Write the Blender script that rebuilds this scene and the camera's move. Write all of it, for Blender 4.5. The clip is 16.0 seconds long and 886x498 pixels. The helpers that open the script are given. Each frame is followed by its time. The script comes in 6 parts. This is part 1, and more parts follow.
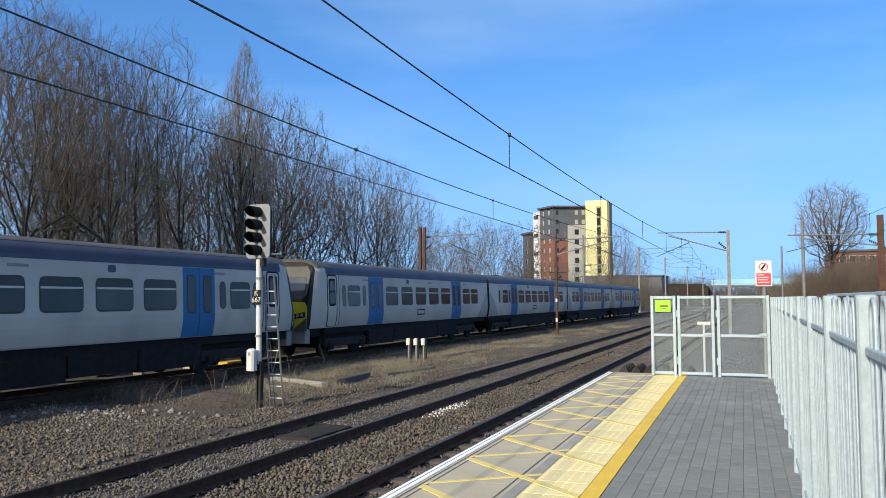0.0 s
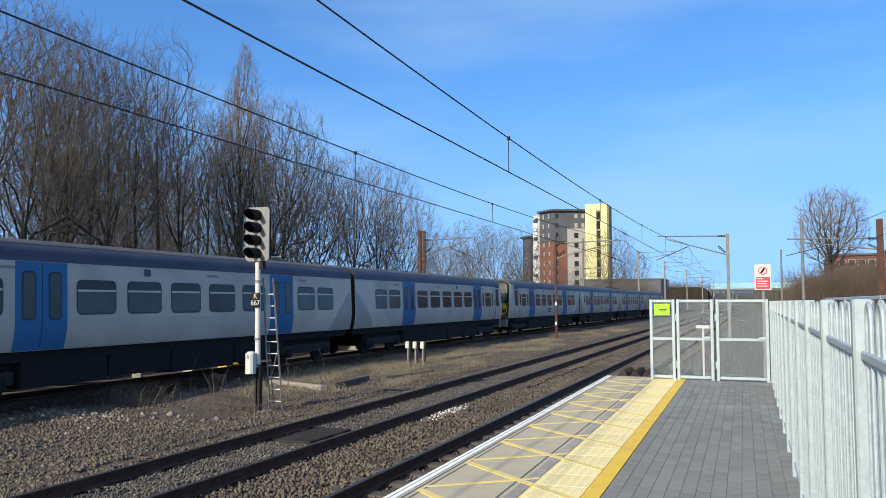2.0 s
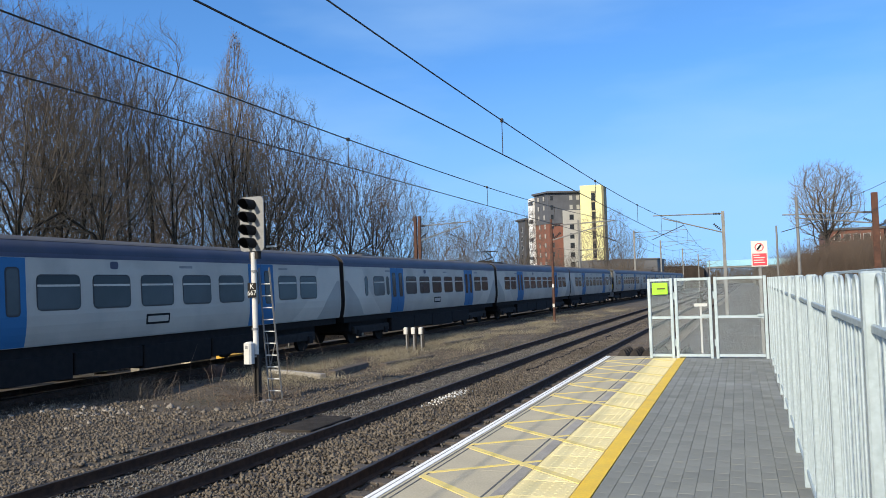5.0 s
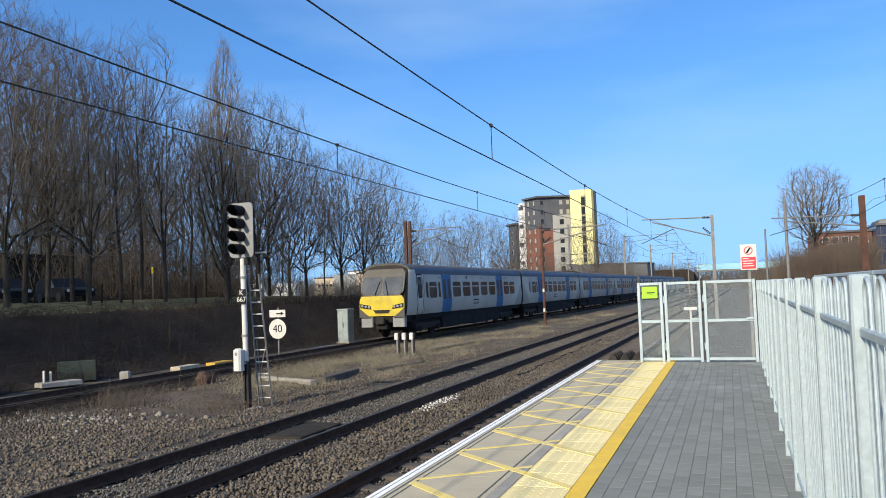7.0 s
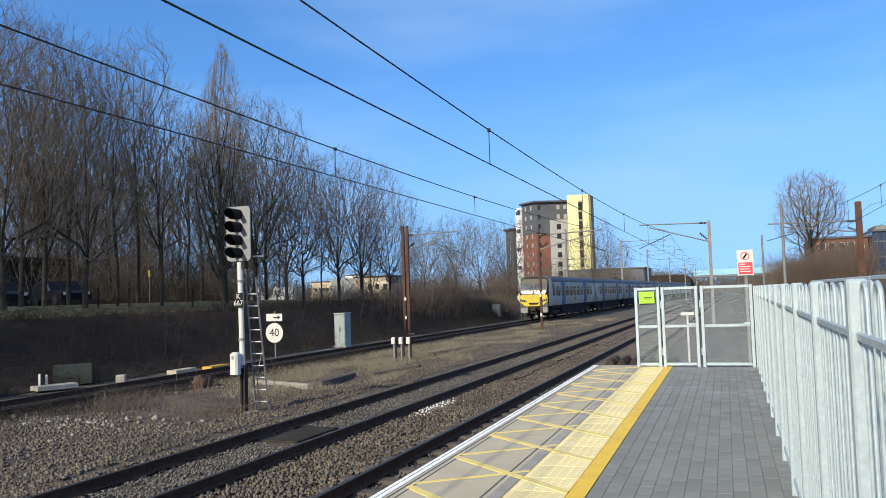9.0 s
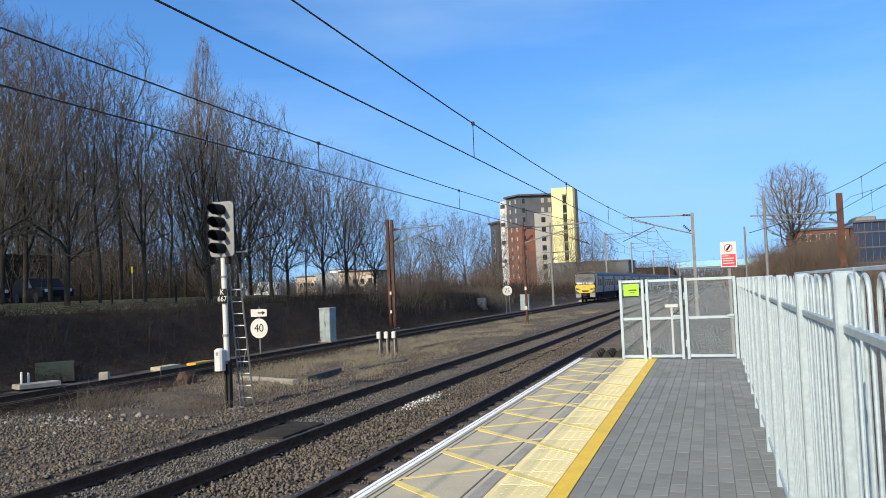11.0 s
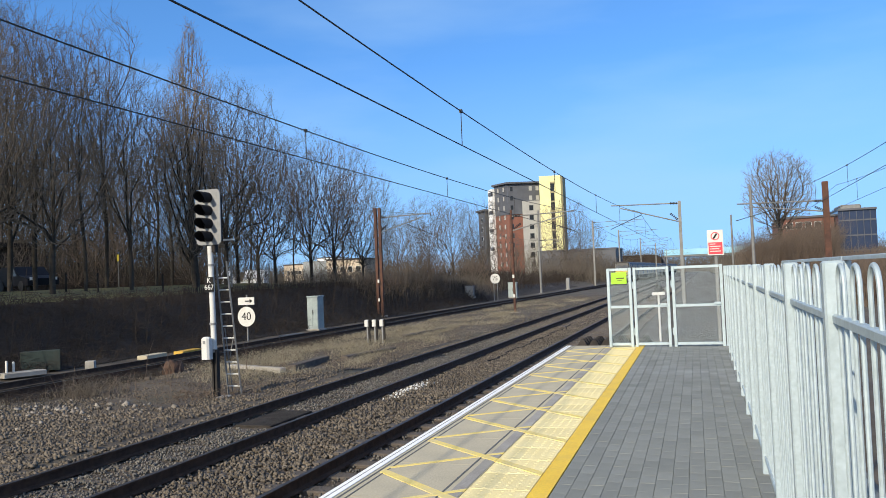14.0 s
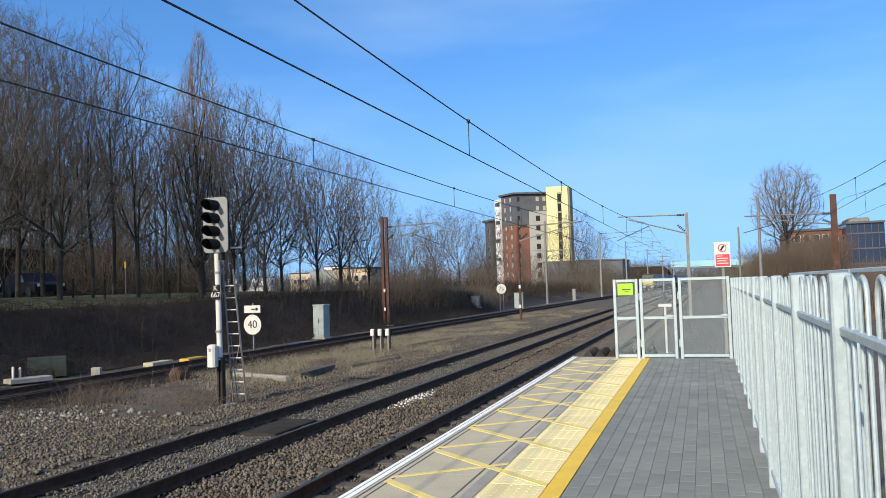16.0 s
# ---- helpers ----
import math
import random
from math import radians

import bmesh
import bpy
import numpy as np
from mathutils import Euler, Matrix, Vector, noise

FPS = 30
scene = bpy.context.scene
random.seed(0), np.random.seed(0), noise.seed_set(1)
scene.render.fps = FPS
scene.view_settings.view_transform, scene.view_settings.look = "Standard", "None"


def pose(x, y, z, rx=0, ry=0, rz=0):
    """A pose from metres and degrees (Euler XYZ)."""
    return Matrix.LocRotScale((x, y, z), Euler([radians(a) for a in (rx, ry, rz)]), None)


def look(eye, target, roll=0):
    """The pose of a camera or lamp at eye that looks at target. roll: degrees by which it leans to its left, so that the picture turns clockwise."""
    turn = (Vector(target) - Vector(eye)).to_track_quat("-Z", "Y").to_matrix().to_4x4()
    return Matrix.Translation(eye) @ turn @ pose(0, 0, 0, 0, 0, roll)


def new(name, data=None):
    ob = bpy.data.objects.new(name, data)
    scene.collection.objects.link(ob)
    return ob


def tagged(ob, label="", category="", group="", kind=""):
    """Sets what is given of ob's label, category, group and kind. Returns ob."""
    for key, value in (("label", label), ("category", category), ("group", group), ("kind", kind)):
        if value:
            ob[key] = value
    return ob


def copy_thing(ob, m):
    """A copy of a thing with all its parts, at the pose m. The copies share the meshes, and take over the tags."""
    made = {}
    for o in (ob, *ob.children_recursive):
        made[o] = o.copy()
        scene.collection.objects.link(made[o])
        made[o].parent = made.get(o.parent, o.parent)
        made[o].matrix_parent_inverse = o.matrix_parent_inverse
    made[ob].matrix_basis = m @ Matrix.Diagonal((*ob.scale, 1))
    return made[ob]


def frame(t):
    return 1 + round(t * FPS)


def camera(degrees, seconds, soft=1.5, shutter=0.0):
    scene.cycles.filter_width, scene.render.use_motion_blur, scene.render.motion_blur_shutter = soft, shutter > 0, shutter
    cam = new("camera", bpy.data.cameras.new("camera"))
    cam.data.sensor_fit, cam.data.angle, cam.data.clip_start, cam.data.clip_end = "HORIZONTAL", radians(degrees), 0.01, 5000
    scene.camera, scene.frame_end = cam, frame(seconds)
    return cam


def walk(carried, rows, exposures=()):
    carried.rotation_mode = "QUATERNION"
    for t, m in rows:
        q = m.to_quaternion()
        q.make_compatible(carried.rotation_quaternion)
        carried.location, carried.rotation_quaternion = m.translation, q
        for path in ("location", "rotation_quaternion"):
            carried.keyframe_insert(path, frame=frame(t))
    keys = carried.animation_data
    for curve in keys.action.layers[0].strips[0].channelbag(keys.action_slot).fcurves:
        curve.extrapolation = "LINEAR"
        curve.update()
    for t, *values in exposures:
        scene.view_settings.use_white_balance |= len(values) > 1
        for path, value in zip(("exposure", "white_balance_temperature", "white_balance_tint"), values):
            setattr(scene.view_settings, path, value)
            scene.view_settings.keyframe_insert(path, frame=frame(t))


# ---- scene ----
cam = camera(58.0, 16.0, soft=0.9)

PATH = [
    (0, (2.432, 0.035, 1.328), (1.711, 1.896, 1.452), -0.2),
    (0.5, (2.434, 0.035, 1.338), (1.709, 1.894, 1.467), 0.1),
    (1, (2.442, 0.04, 1.326), (1.711, 1.897, 1.457), -0.2),
    (1.5, (2.438, 0.029, 1.322), (1.709, 1.887, 1.451), -0.2),
    (2, (2.441, 0.036, 1.329), (1.721, 1.897, 1.461), -0.1),
    (2.5, (2.435, 0.045, 1.33), (1.721, 1.909, 1.461), -0.3),
    (3, (2.43, 0.048, 1.326), (1.712, 1.911, 1.443), -0.3),
    (3.5, (2.416, 0.058, 1.336), (1.684, 1.917, 1.431), -0.5),
    (4, (2.411, 0.067, 1.333), (1.682, 1.927, 1.421), -0.9),
    (6.5, (2.425, 0.133, 1.319), (1.729, 2.005, 1.425), -2.2),
    (7, (2.419, 0.121, 1.326), (1.73, 1.995, 1.433), -2.0),
    (7.5, (2.419, 0.113, 1.32), (1.729, 1.987, 1.432), -1.9),
    (8, (2.425, 0.103, 1.317), (1.739, 1.977, 1.44), -1.8),
    (8.5, (2.42, 0.108, 1.323), (1.743, 1.987, 1.438), -2.3),
    (9, (2.416, 0.113, 1.323), (1.734, 1.99, 1.441), -1.8),
    (11.5, (2.4, 0.156, 1.328), (1.764, 2.05, 1.426), -2.1),
    (12, (2.392, 0.166, 1.326), (1.755, 2.059, 1.419), -1.1),
    (12.5, (2.397, 0.159, 1.326), (1.757, 2.052, 1.409), -1.6),
    (13, (2.402, 0.161, 1.331), (1.767, 2.056, 1.406), -1.6),
    (13.5, (2.398, 0.171, 1.335), (1.774, 2.07, 1.401), -1.8),
    (14, (2.4, 0.166, 1.333), (1.78, 2.066, 1.403), -2.3),
    (14.5, (2.398, 0.171, 1.328), (1.776, 2.07, 1.408), -1.7),
    (15, (2.397, 0.18, 1.323), (1.766, 2.076, 1.409), -1.6),
    (15.5, (2.401, 0.175, 1.323), (1.771, 2.071, 1.416), -1.7),
    (16, (2.401, 0.164, 1.33), (1.767, 2.058, 1.425), -1.8),
]
walk(cam, [(t, look(eye, target, roll)) for t, eye, target, roll in PATH])

# ---- light ----
SUN_DIR = Vector((-0.25, -0.85, 0.46)).normalized()
world = bpy.data.worlds.new("sky")
scene.world = world
world.use_nodes = True
wn, wl = world.node_tree.nodes, world.node_tree.links
sky = wn.new("ShaderNodeTexSky")
sky.sky_type = "NISHITA"
sky.sun_disc = False
sky.sun_elevation = math.asin(SUN_DIR.z)
sky.sun_rotation = math.atan2(SUN_DIR.x, SUN_DIR.y)
sky.air_density, sky.dust_density, sky.ozone_density = 1.0, 0.3, 1.6
# the sky's colours start a little above the horizon, where ground haze would whiten it
stc, ssep, sma, scom = wn.new("ShaderNodeTexCoord"), wn.new("ShaderNodeSeparateXYZ"), wn.new("ShaderNodeMath"), wn.new("ShaderNodeCombineXYZ")
sma.operation = "MULTIPLY_ADD"
sma.inputs[1].default_value, sma.inputs[2].default_value = 0.9, 0.14
wl.new(stc.outputs["Generated"], ssep.inputs[0])
wl.new(ssep.outputs["Z"], sma.inputs[0])
for i, k in enumerate(("X", "Y")):
    wl.new(ssep.outputs[k], scom.inputs[i])
wl.new(sma.outputs[0], scom.inputs[2])
wl.new(scom.outputs[0], sky.inputs["Vector"])
tint = wn.new("ShaderNodeMix")
tint.data_type, tint.blend_type = "RGBA", "MULTIPLY"
tint.inputs["Factor"].default_value = 1.0
tint.inputs["B"].default_value = (0.61, 1.07, 1.52, 1)
wl.new(sky.outputs[0], tint.inputs["A"])
# thin high haze
wtc, wmp, wno, wrm = wn.new("ShaderNodeTexCoord"), wn.new("ShaderNodeMapping"), wn.new("ShaderNodeTexNoise"), wn.new("ShaderNodeMapRange")
wmp.inputs["Scale"].default_value, wmp.inputs["Rotation"].default_value = (1.2, 1.2, 5.0), (0.0, 0.25, 0.3)
wno.inputs["Scale"].default_value, wno.inputs["Detail"].default_value = 1.6, 5.0
wrm.inputs["From Min"].default_value, wrm.inputs["From Max"].default_value, wrm.inputs["To Max"].default_value = 0.46, 0.8, 0.35
wl.new(wtc.outputs["Generated"], wmp.inputs["Vector"])
wl.new(wmp.outputs[0], wno.inputs["Vector"])
wl.new(wno.outputs["Fac"], wrm.inputs["Value"])
haze = wn.new("ShaderNodeMix")
haze.data_type = "RGBA"
haze.inputs["B"].default_value = (4.0, 5.7, 7.4, 1)
wl.new(wrm.outputs[0], haze.inputs["Factor"])
wl.new(tint.outputs["Result"], haze.inputs["A"])
# pale blue air towards the horizon
low, air = wn.new("ShaderNodeMapRange"), wn.new("ShaderNodeMix")
low.inputs["From Min"].default_value, low.inputs["From Max"].default_value = 0.0, 0.26
low.inputs["To Min"].default_value, low.inputs["To Max"].default_value = 0.75, 0.0
air.data_type = "RGBA"
air.inputs["B"].default_value = (2.4, 3.95, 5.9, 1)
wl.new(ssep.outputs["Z"], low.inputs["Value"])
# unseen pale glow round the sun, added to whiten light in shade
dot, sunward, fill_glow = wn.new("ShaderNodeVectorMath"), wn.new("ShaderNodeMapRange"), wn.new("ShaderNodeMix")
dot.operation = "DOT_PRODUCT"
dot.inputs[1].default_value = SUN_DIR
sunward.inputs["From Min"].default_value, sunward.inputs["From Max"].default_value, sunward.inputs["To Max"].default_value = 0.1, 1.0, 0.55
fill_glow.data_type = "RGBA"
fill_glow.inputs["B"].default_value = (7.0, 6.9, 6.6, 1)
wl.new(stc.outputs["Generated"], dot.inputs[0])
wl.new(dot.outputs["Value"], sunward.inputs["Value"])
wl.new(sunward.outputs[0], fill_glow.inputs["Factor"])
wl.new(low.outputs[0], air.inputs["Factor"])
wl.new(haze.outputs["Result"], air.inputs["A"])
wl.new(air.outputs["Result"], fill_glow.inputs["A"])
wl.new(fill_glow.outputs["Result"], wn["Background"].inputs[0])
wn["Background"].inputs[1].default_value = 0.15
sun = new("sun", bpy.data.lights.new("sun", "SUN"))
sun.data.energy, sun.data.angle, sun.data.color = 5.2, radians(0.53), (1.0, 0.88, 0.69)
sun.matrix_world = look(SUN_DIR * 50, (0, 0, 0))
scene.view_settings.exposure = 0.03


# ---- materials ----
def mat(name, a, b=None, scale=8.0, rough=0.7, metal=0.0, bump=0.0, fine=60.0, stain=None, stain_scale=1.2, stain_amount=0.5,
        stretch=(1, 1, 1), vary=0.0, island=False, spec=0.5):
    """Two tones mixed by noise at two scales, with relief and an optional stain."""
    m = bpy.data.materials.new(name)
    m.use_nodes = True
    n, l = m.node_tree.nodes, m.node_tree.links
    p = n["Principled BSDF"]
    p.inputs["Roughness"].default_value, p.inputs["Metallic"].default_value = rough, metal
    p.inputs["Specular IOR Level"].default_value = spec
    tc, mp = n.new("ShaderNodeTexCoord"), n.new("ShaderNodeMapping")
    mp.inputs["Scale"].default_value = stretch
    l.new(tc.outputs["Object"], mp.inputs["Vector"])

    def tex(s, detail=6.0):
        t = n.new("ShaderNodeTexNoise")
        t.inputs["Scale"].default_value, t.inputs["Detail"].default_value = s, detail
        l.new(mp.outputs[0], t.inputs["Vector"])
        return t.outputs["Fac"]

    def ramp(fac, lo, hi):
        r = n.new("ShaderNodeMapRange")
        r.inputs["From Min"].default_value, r.inputs["From Max"].default_value = lo, hi
        l.new(fac, r.inputs["Value"])
        return r.outputs[0]

    def mix(fac, c0, c1, kind="MIX"):
        x = n.new("ShaderNodeMix")
        x.data_type, x.blend_type = "RGBA", kind
        for sock, v in ((x.inputs["Factor"], fac), (x.inputs["A"], c0), (x.inputs["B"], c1)):
            if isinstance(v, (tuple, list)):
                sock.default_value = (*v, 1)
            elif isinstance(v, (int, float)):
                sock.default_value = v
            else:
                l.new(v, sock)
        return x.outputs["Result"]

    b = b or tuple(min(1, c * 0.8) for c in a)
    col = mix(ramp(tex(scale), 0.35, 0.65), a, b)
    g = ramp(tex(fine, 3.0), 0.2, 0.8)
    col = mix(0.35, col, mix(g, (0.55, 0.55, 0.55), (1.25, 1.25, 1.25)), "MULTIPLY")
    if stain:
        s = n.new("ShaderNodeMath")
        s.operation = "MULTIPLY"
        s.inputs[1].default_value = stain_amount
        l.new(ramp(tex(stain_scale, 8.0), 0.5, 0.68), s.inputs[0])
        col = mix(s.outputs[0], col, stain)
    if vary:
        oi = n.new("ShaderNodeNewGeometry" if island else "ShaderNodeObjectInfo")
        r = n.new("ShaderNodeMapRange")
        r.inputs["To Min"].default_value, r.inputs["To Max"].default_value = 1 - vary, 1 + vary
        l.new(oi.outputs["Random Per Island" if island else "Random"], r.inputs["Value"])
        col = mix(1.0, col, r.outputs[0], "MULTIPLY")
    l.new(col, p.inputs["Base Color"])
    if bump:
        bn = n.new("ShaderNodeBump")
        bn.inputs["Strength"].default_value, bn.inputs["Distance"].default_value = bump, 0.02
        l.new(g, bn.inputs["Height"])
        l.new(bn.outputs[0], p.inputs["Normal"])
    return m


M = {}
M["ballast"] = mat("ballast", (0.095, 0.072, 0.052), (0.06, 0.046, 0.035), 3.0, 0.9, bump=0.9, fine=28, stain=(0.045, 0.036, 0.029), stain_scale=0.5)
M["stone"] = mat("ballast_stone", (0.152, 0.127, 0.098), (0.095, 0.079, 0.061), 5.0, 0.9, vary=0.35, island=True, stain=(0.06, 0.05, 0.04), stain_scale=0.45, stain_amount=0.7)
M["earth"] = mat("earth", (0.108, 0.088, 0.066), (0.058, 0.047, 0.037), 1.1, 0.95, bump=0.9, fine=9, stain=(0.088, 0.084, 0.05), stain_scale=0.35)
M["pale_stone"] = mat("pale_stone", (0.27, 0.245, 0.21), (0.18, 0.16, 0.14), 9.0, 0.9, vary=0.35, island=True)
M["rust_rail"] = mat("rust_rail", (0.085, 0.052, 0.036), (0.05, 0.032, 0.024), 9, 0.85, 0.0, bump=0.3, spec=0.2)
M["rail_head"] = mat("rail_head", (0.095, 0.082, 0.072), (0.06, 0.052, 0.046), 6, 0.55, 0.6, stretch=(1, 0.05, 1))
M["sleeper"] = mat("sleeper", (0.115, 0.095, 0.078), (0.075, 0.062, 0.052), 4, 0.9, bump=0.4)
M["box_green"] = mat("box_green", (0.045, 0.06, 0.052), (0.032, 0.042, 0.037), 3, 0.7, stain=(0.06, 0.055, 0.045), stain_scale=2, spec=0.2)
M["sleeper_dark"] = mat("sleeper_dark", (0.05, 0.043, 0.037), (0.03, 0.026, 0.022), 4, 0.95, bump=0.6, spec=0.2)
M["concrete"] = mat("concrete", (0.50, 0.445, 0.315), (0.44, 0.39, 0.28), 3, 0.85, bump=0.15, stain=(0.36, 0.33, 0.275), stain_scale=1.0, stain_amount=0.4)
M["white_paint"] = mat("white_paint", (0.97, 0.96, 0.93), (0.94, 0.93, 0.90), 5, 0.6, bump=0.05, stain=(0.8, 0.79, 0.75), stain_scale=3, stain_amount=0.3)
M["yellow_line"] = mat("yellow_line", (0.88, 0.585, 0.04), (0.80, 0.52, 0.035), 5, 0.6, bump=0.1, stain=(0.6, 0.4, 0.08), stain_scale=3)
M["hatch"] = mat("hatch_paint", (0.84, 0.66, 0.17), (0.74, 0.60, 0.22), 6, 0.7, bump=0.05, stain=(0.62, 0.53, 0.3), stain_scale=4, stain_amount=0.7)
M["tactile"] = mat("tactile", (0.86, 0.74, 0.39), (0.82, 0.67, 0.28), 2.2, 0.75, bump=0.1, vary=0.06, stain=(0.82, 0.76, 0.55), stain_scale=2.5)
M["paver"] = mat("paver", (0.235, 0.245, 0.222), (0.19, 0.198, 0.18), 4, 0.85, bump=0.25, fine=160, vary=0.11, stain=(0.29, 0.302, 0.29), stain_scale=0.8, stain_amount=0.8)
M["paver_rest"] = mat("paver_rest", (0.235, 0.245, 0.222), (0.19, 0.198, 0.18), 4, 0.85, bump=0.25, fine=160, vary=0.11, island=True, stain=(0.29, 0.302, 0.29), stain_scale=0.8, stain_amount=0.8)
M["joint"] = mat("joint_sand", (0.15, 0.155, 0.145), None, 20, 0.95)
M["galv"] = mat("galvanised", (0.45, 0.535, 0.57), (0.39, 0.47, 0.50), 14, 0.5, 0.2, bump=0.03, stain=(0.34, 0.41, 0.44), stain_scale=5, stain_amount=0.45)
M["mast_rust"] = mat("mast_rust", (0.115, 0.05, 0.031), (0.065, 0.031, 0.022), 4, 0.8, 0.1, bump=0.2, stain=(0.035, 0.022, 0.017), stain_scale=2)
M["mast_grey"] = mat("mast_grey", (0.22, 0.222, 0.215), (0.165, 0.166, 0.16), 3, 0.6, 0.2)
M["wire"] = mat("wire", (0.06, 0.055, 0.05), None, 5, 0.6, 0.5)
M["black"] = mat("black", (0.012, 0.012, 0.013), (0.018, 0.017, 0.017), 6, 0.8, bump=0.1, spec=0.2)
M["dark_metal"] = mat("dark_metal", (0.035, 0.032, 0.03), (0.022, 0.02, 0.019), 5, 0.8, 0.0, bump=0.2, spec=0.25)
M["body_white"] = mat("body_white", (0.53, 0.51, 0.445), (0.46, 0.44, 0.385), 0.5, 0.45, spec=0.3, stain=(0.30, 0.295, 0.27), stain_scale=0.7, stain_amount=0.5)
M["body_roof"] = mat("body_roof", (0.115, 0.115, 0.12), (0.085, 0.085, 0.09), 0.8, 0.65, spec=0.25, stain=(0.13, 0.12, 0.10), stain_scale=0.6)
M["body_blue"] = mat("body_blue", (0.03, 0.165, 0.36), (0.027, 0.14, 0.31), 0.8, 0.5, spec=0.25)
M["body_band"] = mat("body_band", (0.075, 0.085, 0.14), (0.06, 0.07, 0.11), 0.8, 0.5, spec=0.3)
M["body_pale"] = mat("body_pale", (0.29, 0.31, 0.315), (0.25, 0.27, 0.275), 0.8, 0.5, spec=0.3)
M["train_yellow"] = mat("train_yellow", (0.60, 0.47, 0.025), (0.52, 0.40, 0.02), 1.5, 0.5, stain=(0.3, 0.23, 0.06), stain_scale=2, stain_amount=0.5)
M["glass_dark"] = mat("glass_dark", (0.018, 0.02, 0.022), (0.03, 0.034, 0.036), 0.7, 0.1, spec=0.3)
M["rubber"] = mat("rubber", (0.03, 0.03, 0.032), None, 6, 0.6)
M["grey_plate"] = mat("grey_plate", (0.25, 0.255, 0.255), (0.21, 0.215, 0.215), 5, 0.5, stain=(0.21, 0.21, 0.21), stain_scale=3)
M["sign_white"] = mat("sign_white", (0.64, 0.64, 0.61), (0.57, 0.57, 0.54), 5, 0.5)
M["sign_red"] = mat("sign_red", (0.75, 0.05, 0.07), (0.68, 0.05, 0.07), 5, 0.4)
M["sign_green"] = mat("sign_green", (0.36, 0.78, 0.03), (0.33, 0.72, 0.03), 5, 0.4)
M["cab_green"] = mat("cabinet_paint", (0.33, 0.39, 0.39), (0.27, 0.32, 0.32), 3, 0.6, stain=(0.2, 0.22, 0.21), stain_scale=2, spec=0.3)
M["bark"] = mat("bark", (0.052, 0.043, 0.033), (0.028, 0.024, 0.019), 3, 0.9, bump=0.3, fine=20)
M["twig"] = mat("twig", (0.15, 0.127, 0.10), (0.088, 0.075, 0.06), 0.5, 0.9)
M["twig_red"] = mat("twig_red", (0.165, 0.122, 0.092), (0.10, 0.075, 0.057), 0.5, 0.9)
M["twig_pale"] = mat("twig_pale", (0.23, 0.19, 0.145), (0.15, 0.122, 0.093), 0.5, 0.9)
# brown scrub, darkened further for the shade on the bank
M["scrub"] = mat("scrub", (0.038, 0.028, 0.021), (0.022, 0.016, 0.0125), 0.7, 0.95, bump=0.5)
M["dry_grass"] = mat("dry_grass", (0.31, 0.275, 0.20), (0.19, 0.168, 0.115), 1.5, 0.9)
M["lawn"] = mat("lawn", (0.10, 0.105, 0.032), (0.13, 0.115, 0.045), 0.8, 0.95, bump=0.6)
M["twig_dark"] = mat("twig_dark", (0.13, 0.108, 0.084), (0.078, 0.064, 0.05), 0.5, 0.9)
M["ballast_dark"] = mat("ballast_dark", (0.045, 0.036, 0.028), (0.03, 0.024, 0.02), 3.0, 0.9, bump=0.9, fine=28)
M["brick_red"] = mat("brick_red", (0.215, 0.088, 0.06), (0.175, 0.074, 0.052), 0.7, 0.85, bump=0.2)
M["grey_clad"] = mat("grey_clad", (0.095, 0.10, 0.115), (0.075, 0.08, 0.092), 0.5, 0.6)
M["pale_clad"] = mat("pale_clad", (0.37, 0.365, 0.34), (0.33, 0.325, 0.305), 0.5, 0.7)
M["white_clad"] = mat("white_clad", (0.82, 0.82, 0.80), (0.75, 0.75, 0.73), 0.5, 0.6)
M["yellow_clad"] = mat("yellow_clad", (0.78, 0.74, 0.37), (0.72, 0.68, 0.33), 0.3, 0.7)
# tan of the stair spandrels, and the shade on the tower's side
M["yellow_clad_dark"] = mat("tan_shade_clad", (0.36, 0.31, 0.17), (0.30, 0.26, 0.14), 0.3, 0.7)
M["blue_glass"] = mat("blue_glass", (0.018, 0.028, 0.062), (0.028, 0.042, 0.085), 0.1, 0.2, spec=0.5)
M["bridge_blue"] = mat("bridge_blue", (0.30, 0.58, 0.72), (0.24, 0.5, 0.66), 0.2, 0.5)
M["render_tan"] = mat("render_tan", (0.55, 0.45, 0.33), (0.48, 0.40, 0.3), 0.4, 0.85)
M["roof_tile"] = mat("roof_tile", (0.075, 0.06, 0.055), (0.055, 0.045, 0.042), 0.8, 0.85)
M["car_dark"] = mat("car_paint", (0.010, 0.010, 0.013), (0.014, 0.014, 0.018), 1, 0.5, spec=0.12)
M["car_white"] = mat("van_paint", (0.75, 0.75, 0.75), (0.7, 0.7, 0.7), 1, 0.3)
M["orange"] = mat("orange_plastic", (0.62, 0.38, 0.05), (0.5, 0.3, 0.05), 4, 0.6)
M["trough"] = mat("trough_concrete", (0.40, 0.38, 0.34), (0.3, 0.28, 0.25), 3, 0.9, bump=0.3, stain=(0.2, 0.19, 0.15), stain_scale=1)
M["cab_paint"] = mat("cab_paint", (0.075, 0.072, 0.06), (0.057, 0.054, 0.045), 1.2, 0.55, stain=(0.05, 0.045, 0.038), stain_scale=1.5)
M["windscreen"] = mat("windscreen_glass", (0.10, 0.105, 0.11), (0.06, 0.065, 0.07), 1.2, 0.08, spec=0.9)
M["train_glass"] = mat("train_glass", (0.052, 0.06, 0.066), (0.03, 0.036, 0.04), 0.9, 0.12, spec=0.3, vary=0.4)
M["hopper_glass"] = mat("hopper_glass", (0.026, 0.03, 0.034), (0.018, 0.022, 0.025), 0.9, 0.15, spec=0.3, vary=0.3)
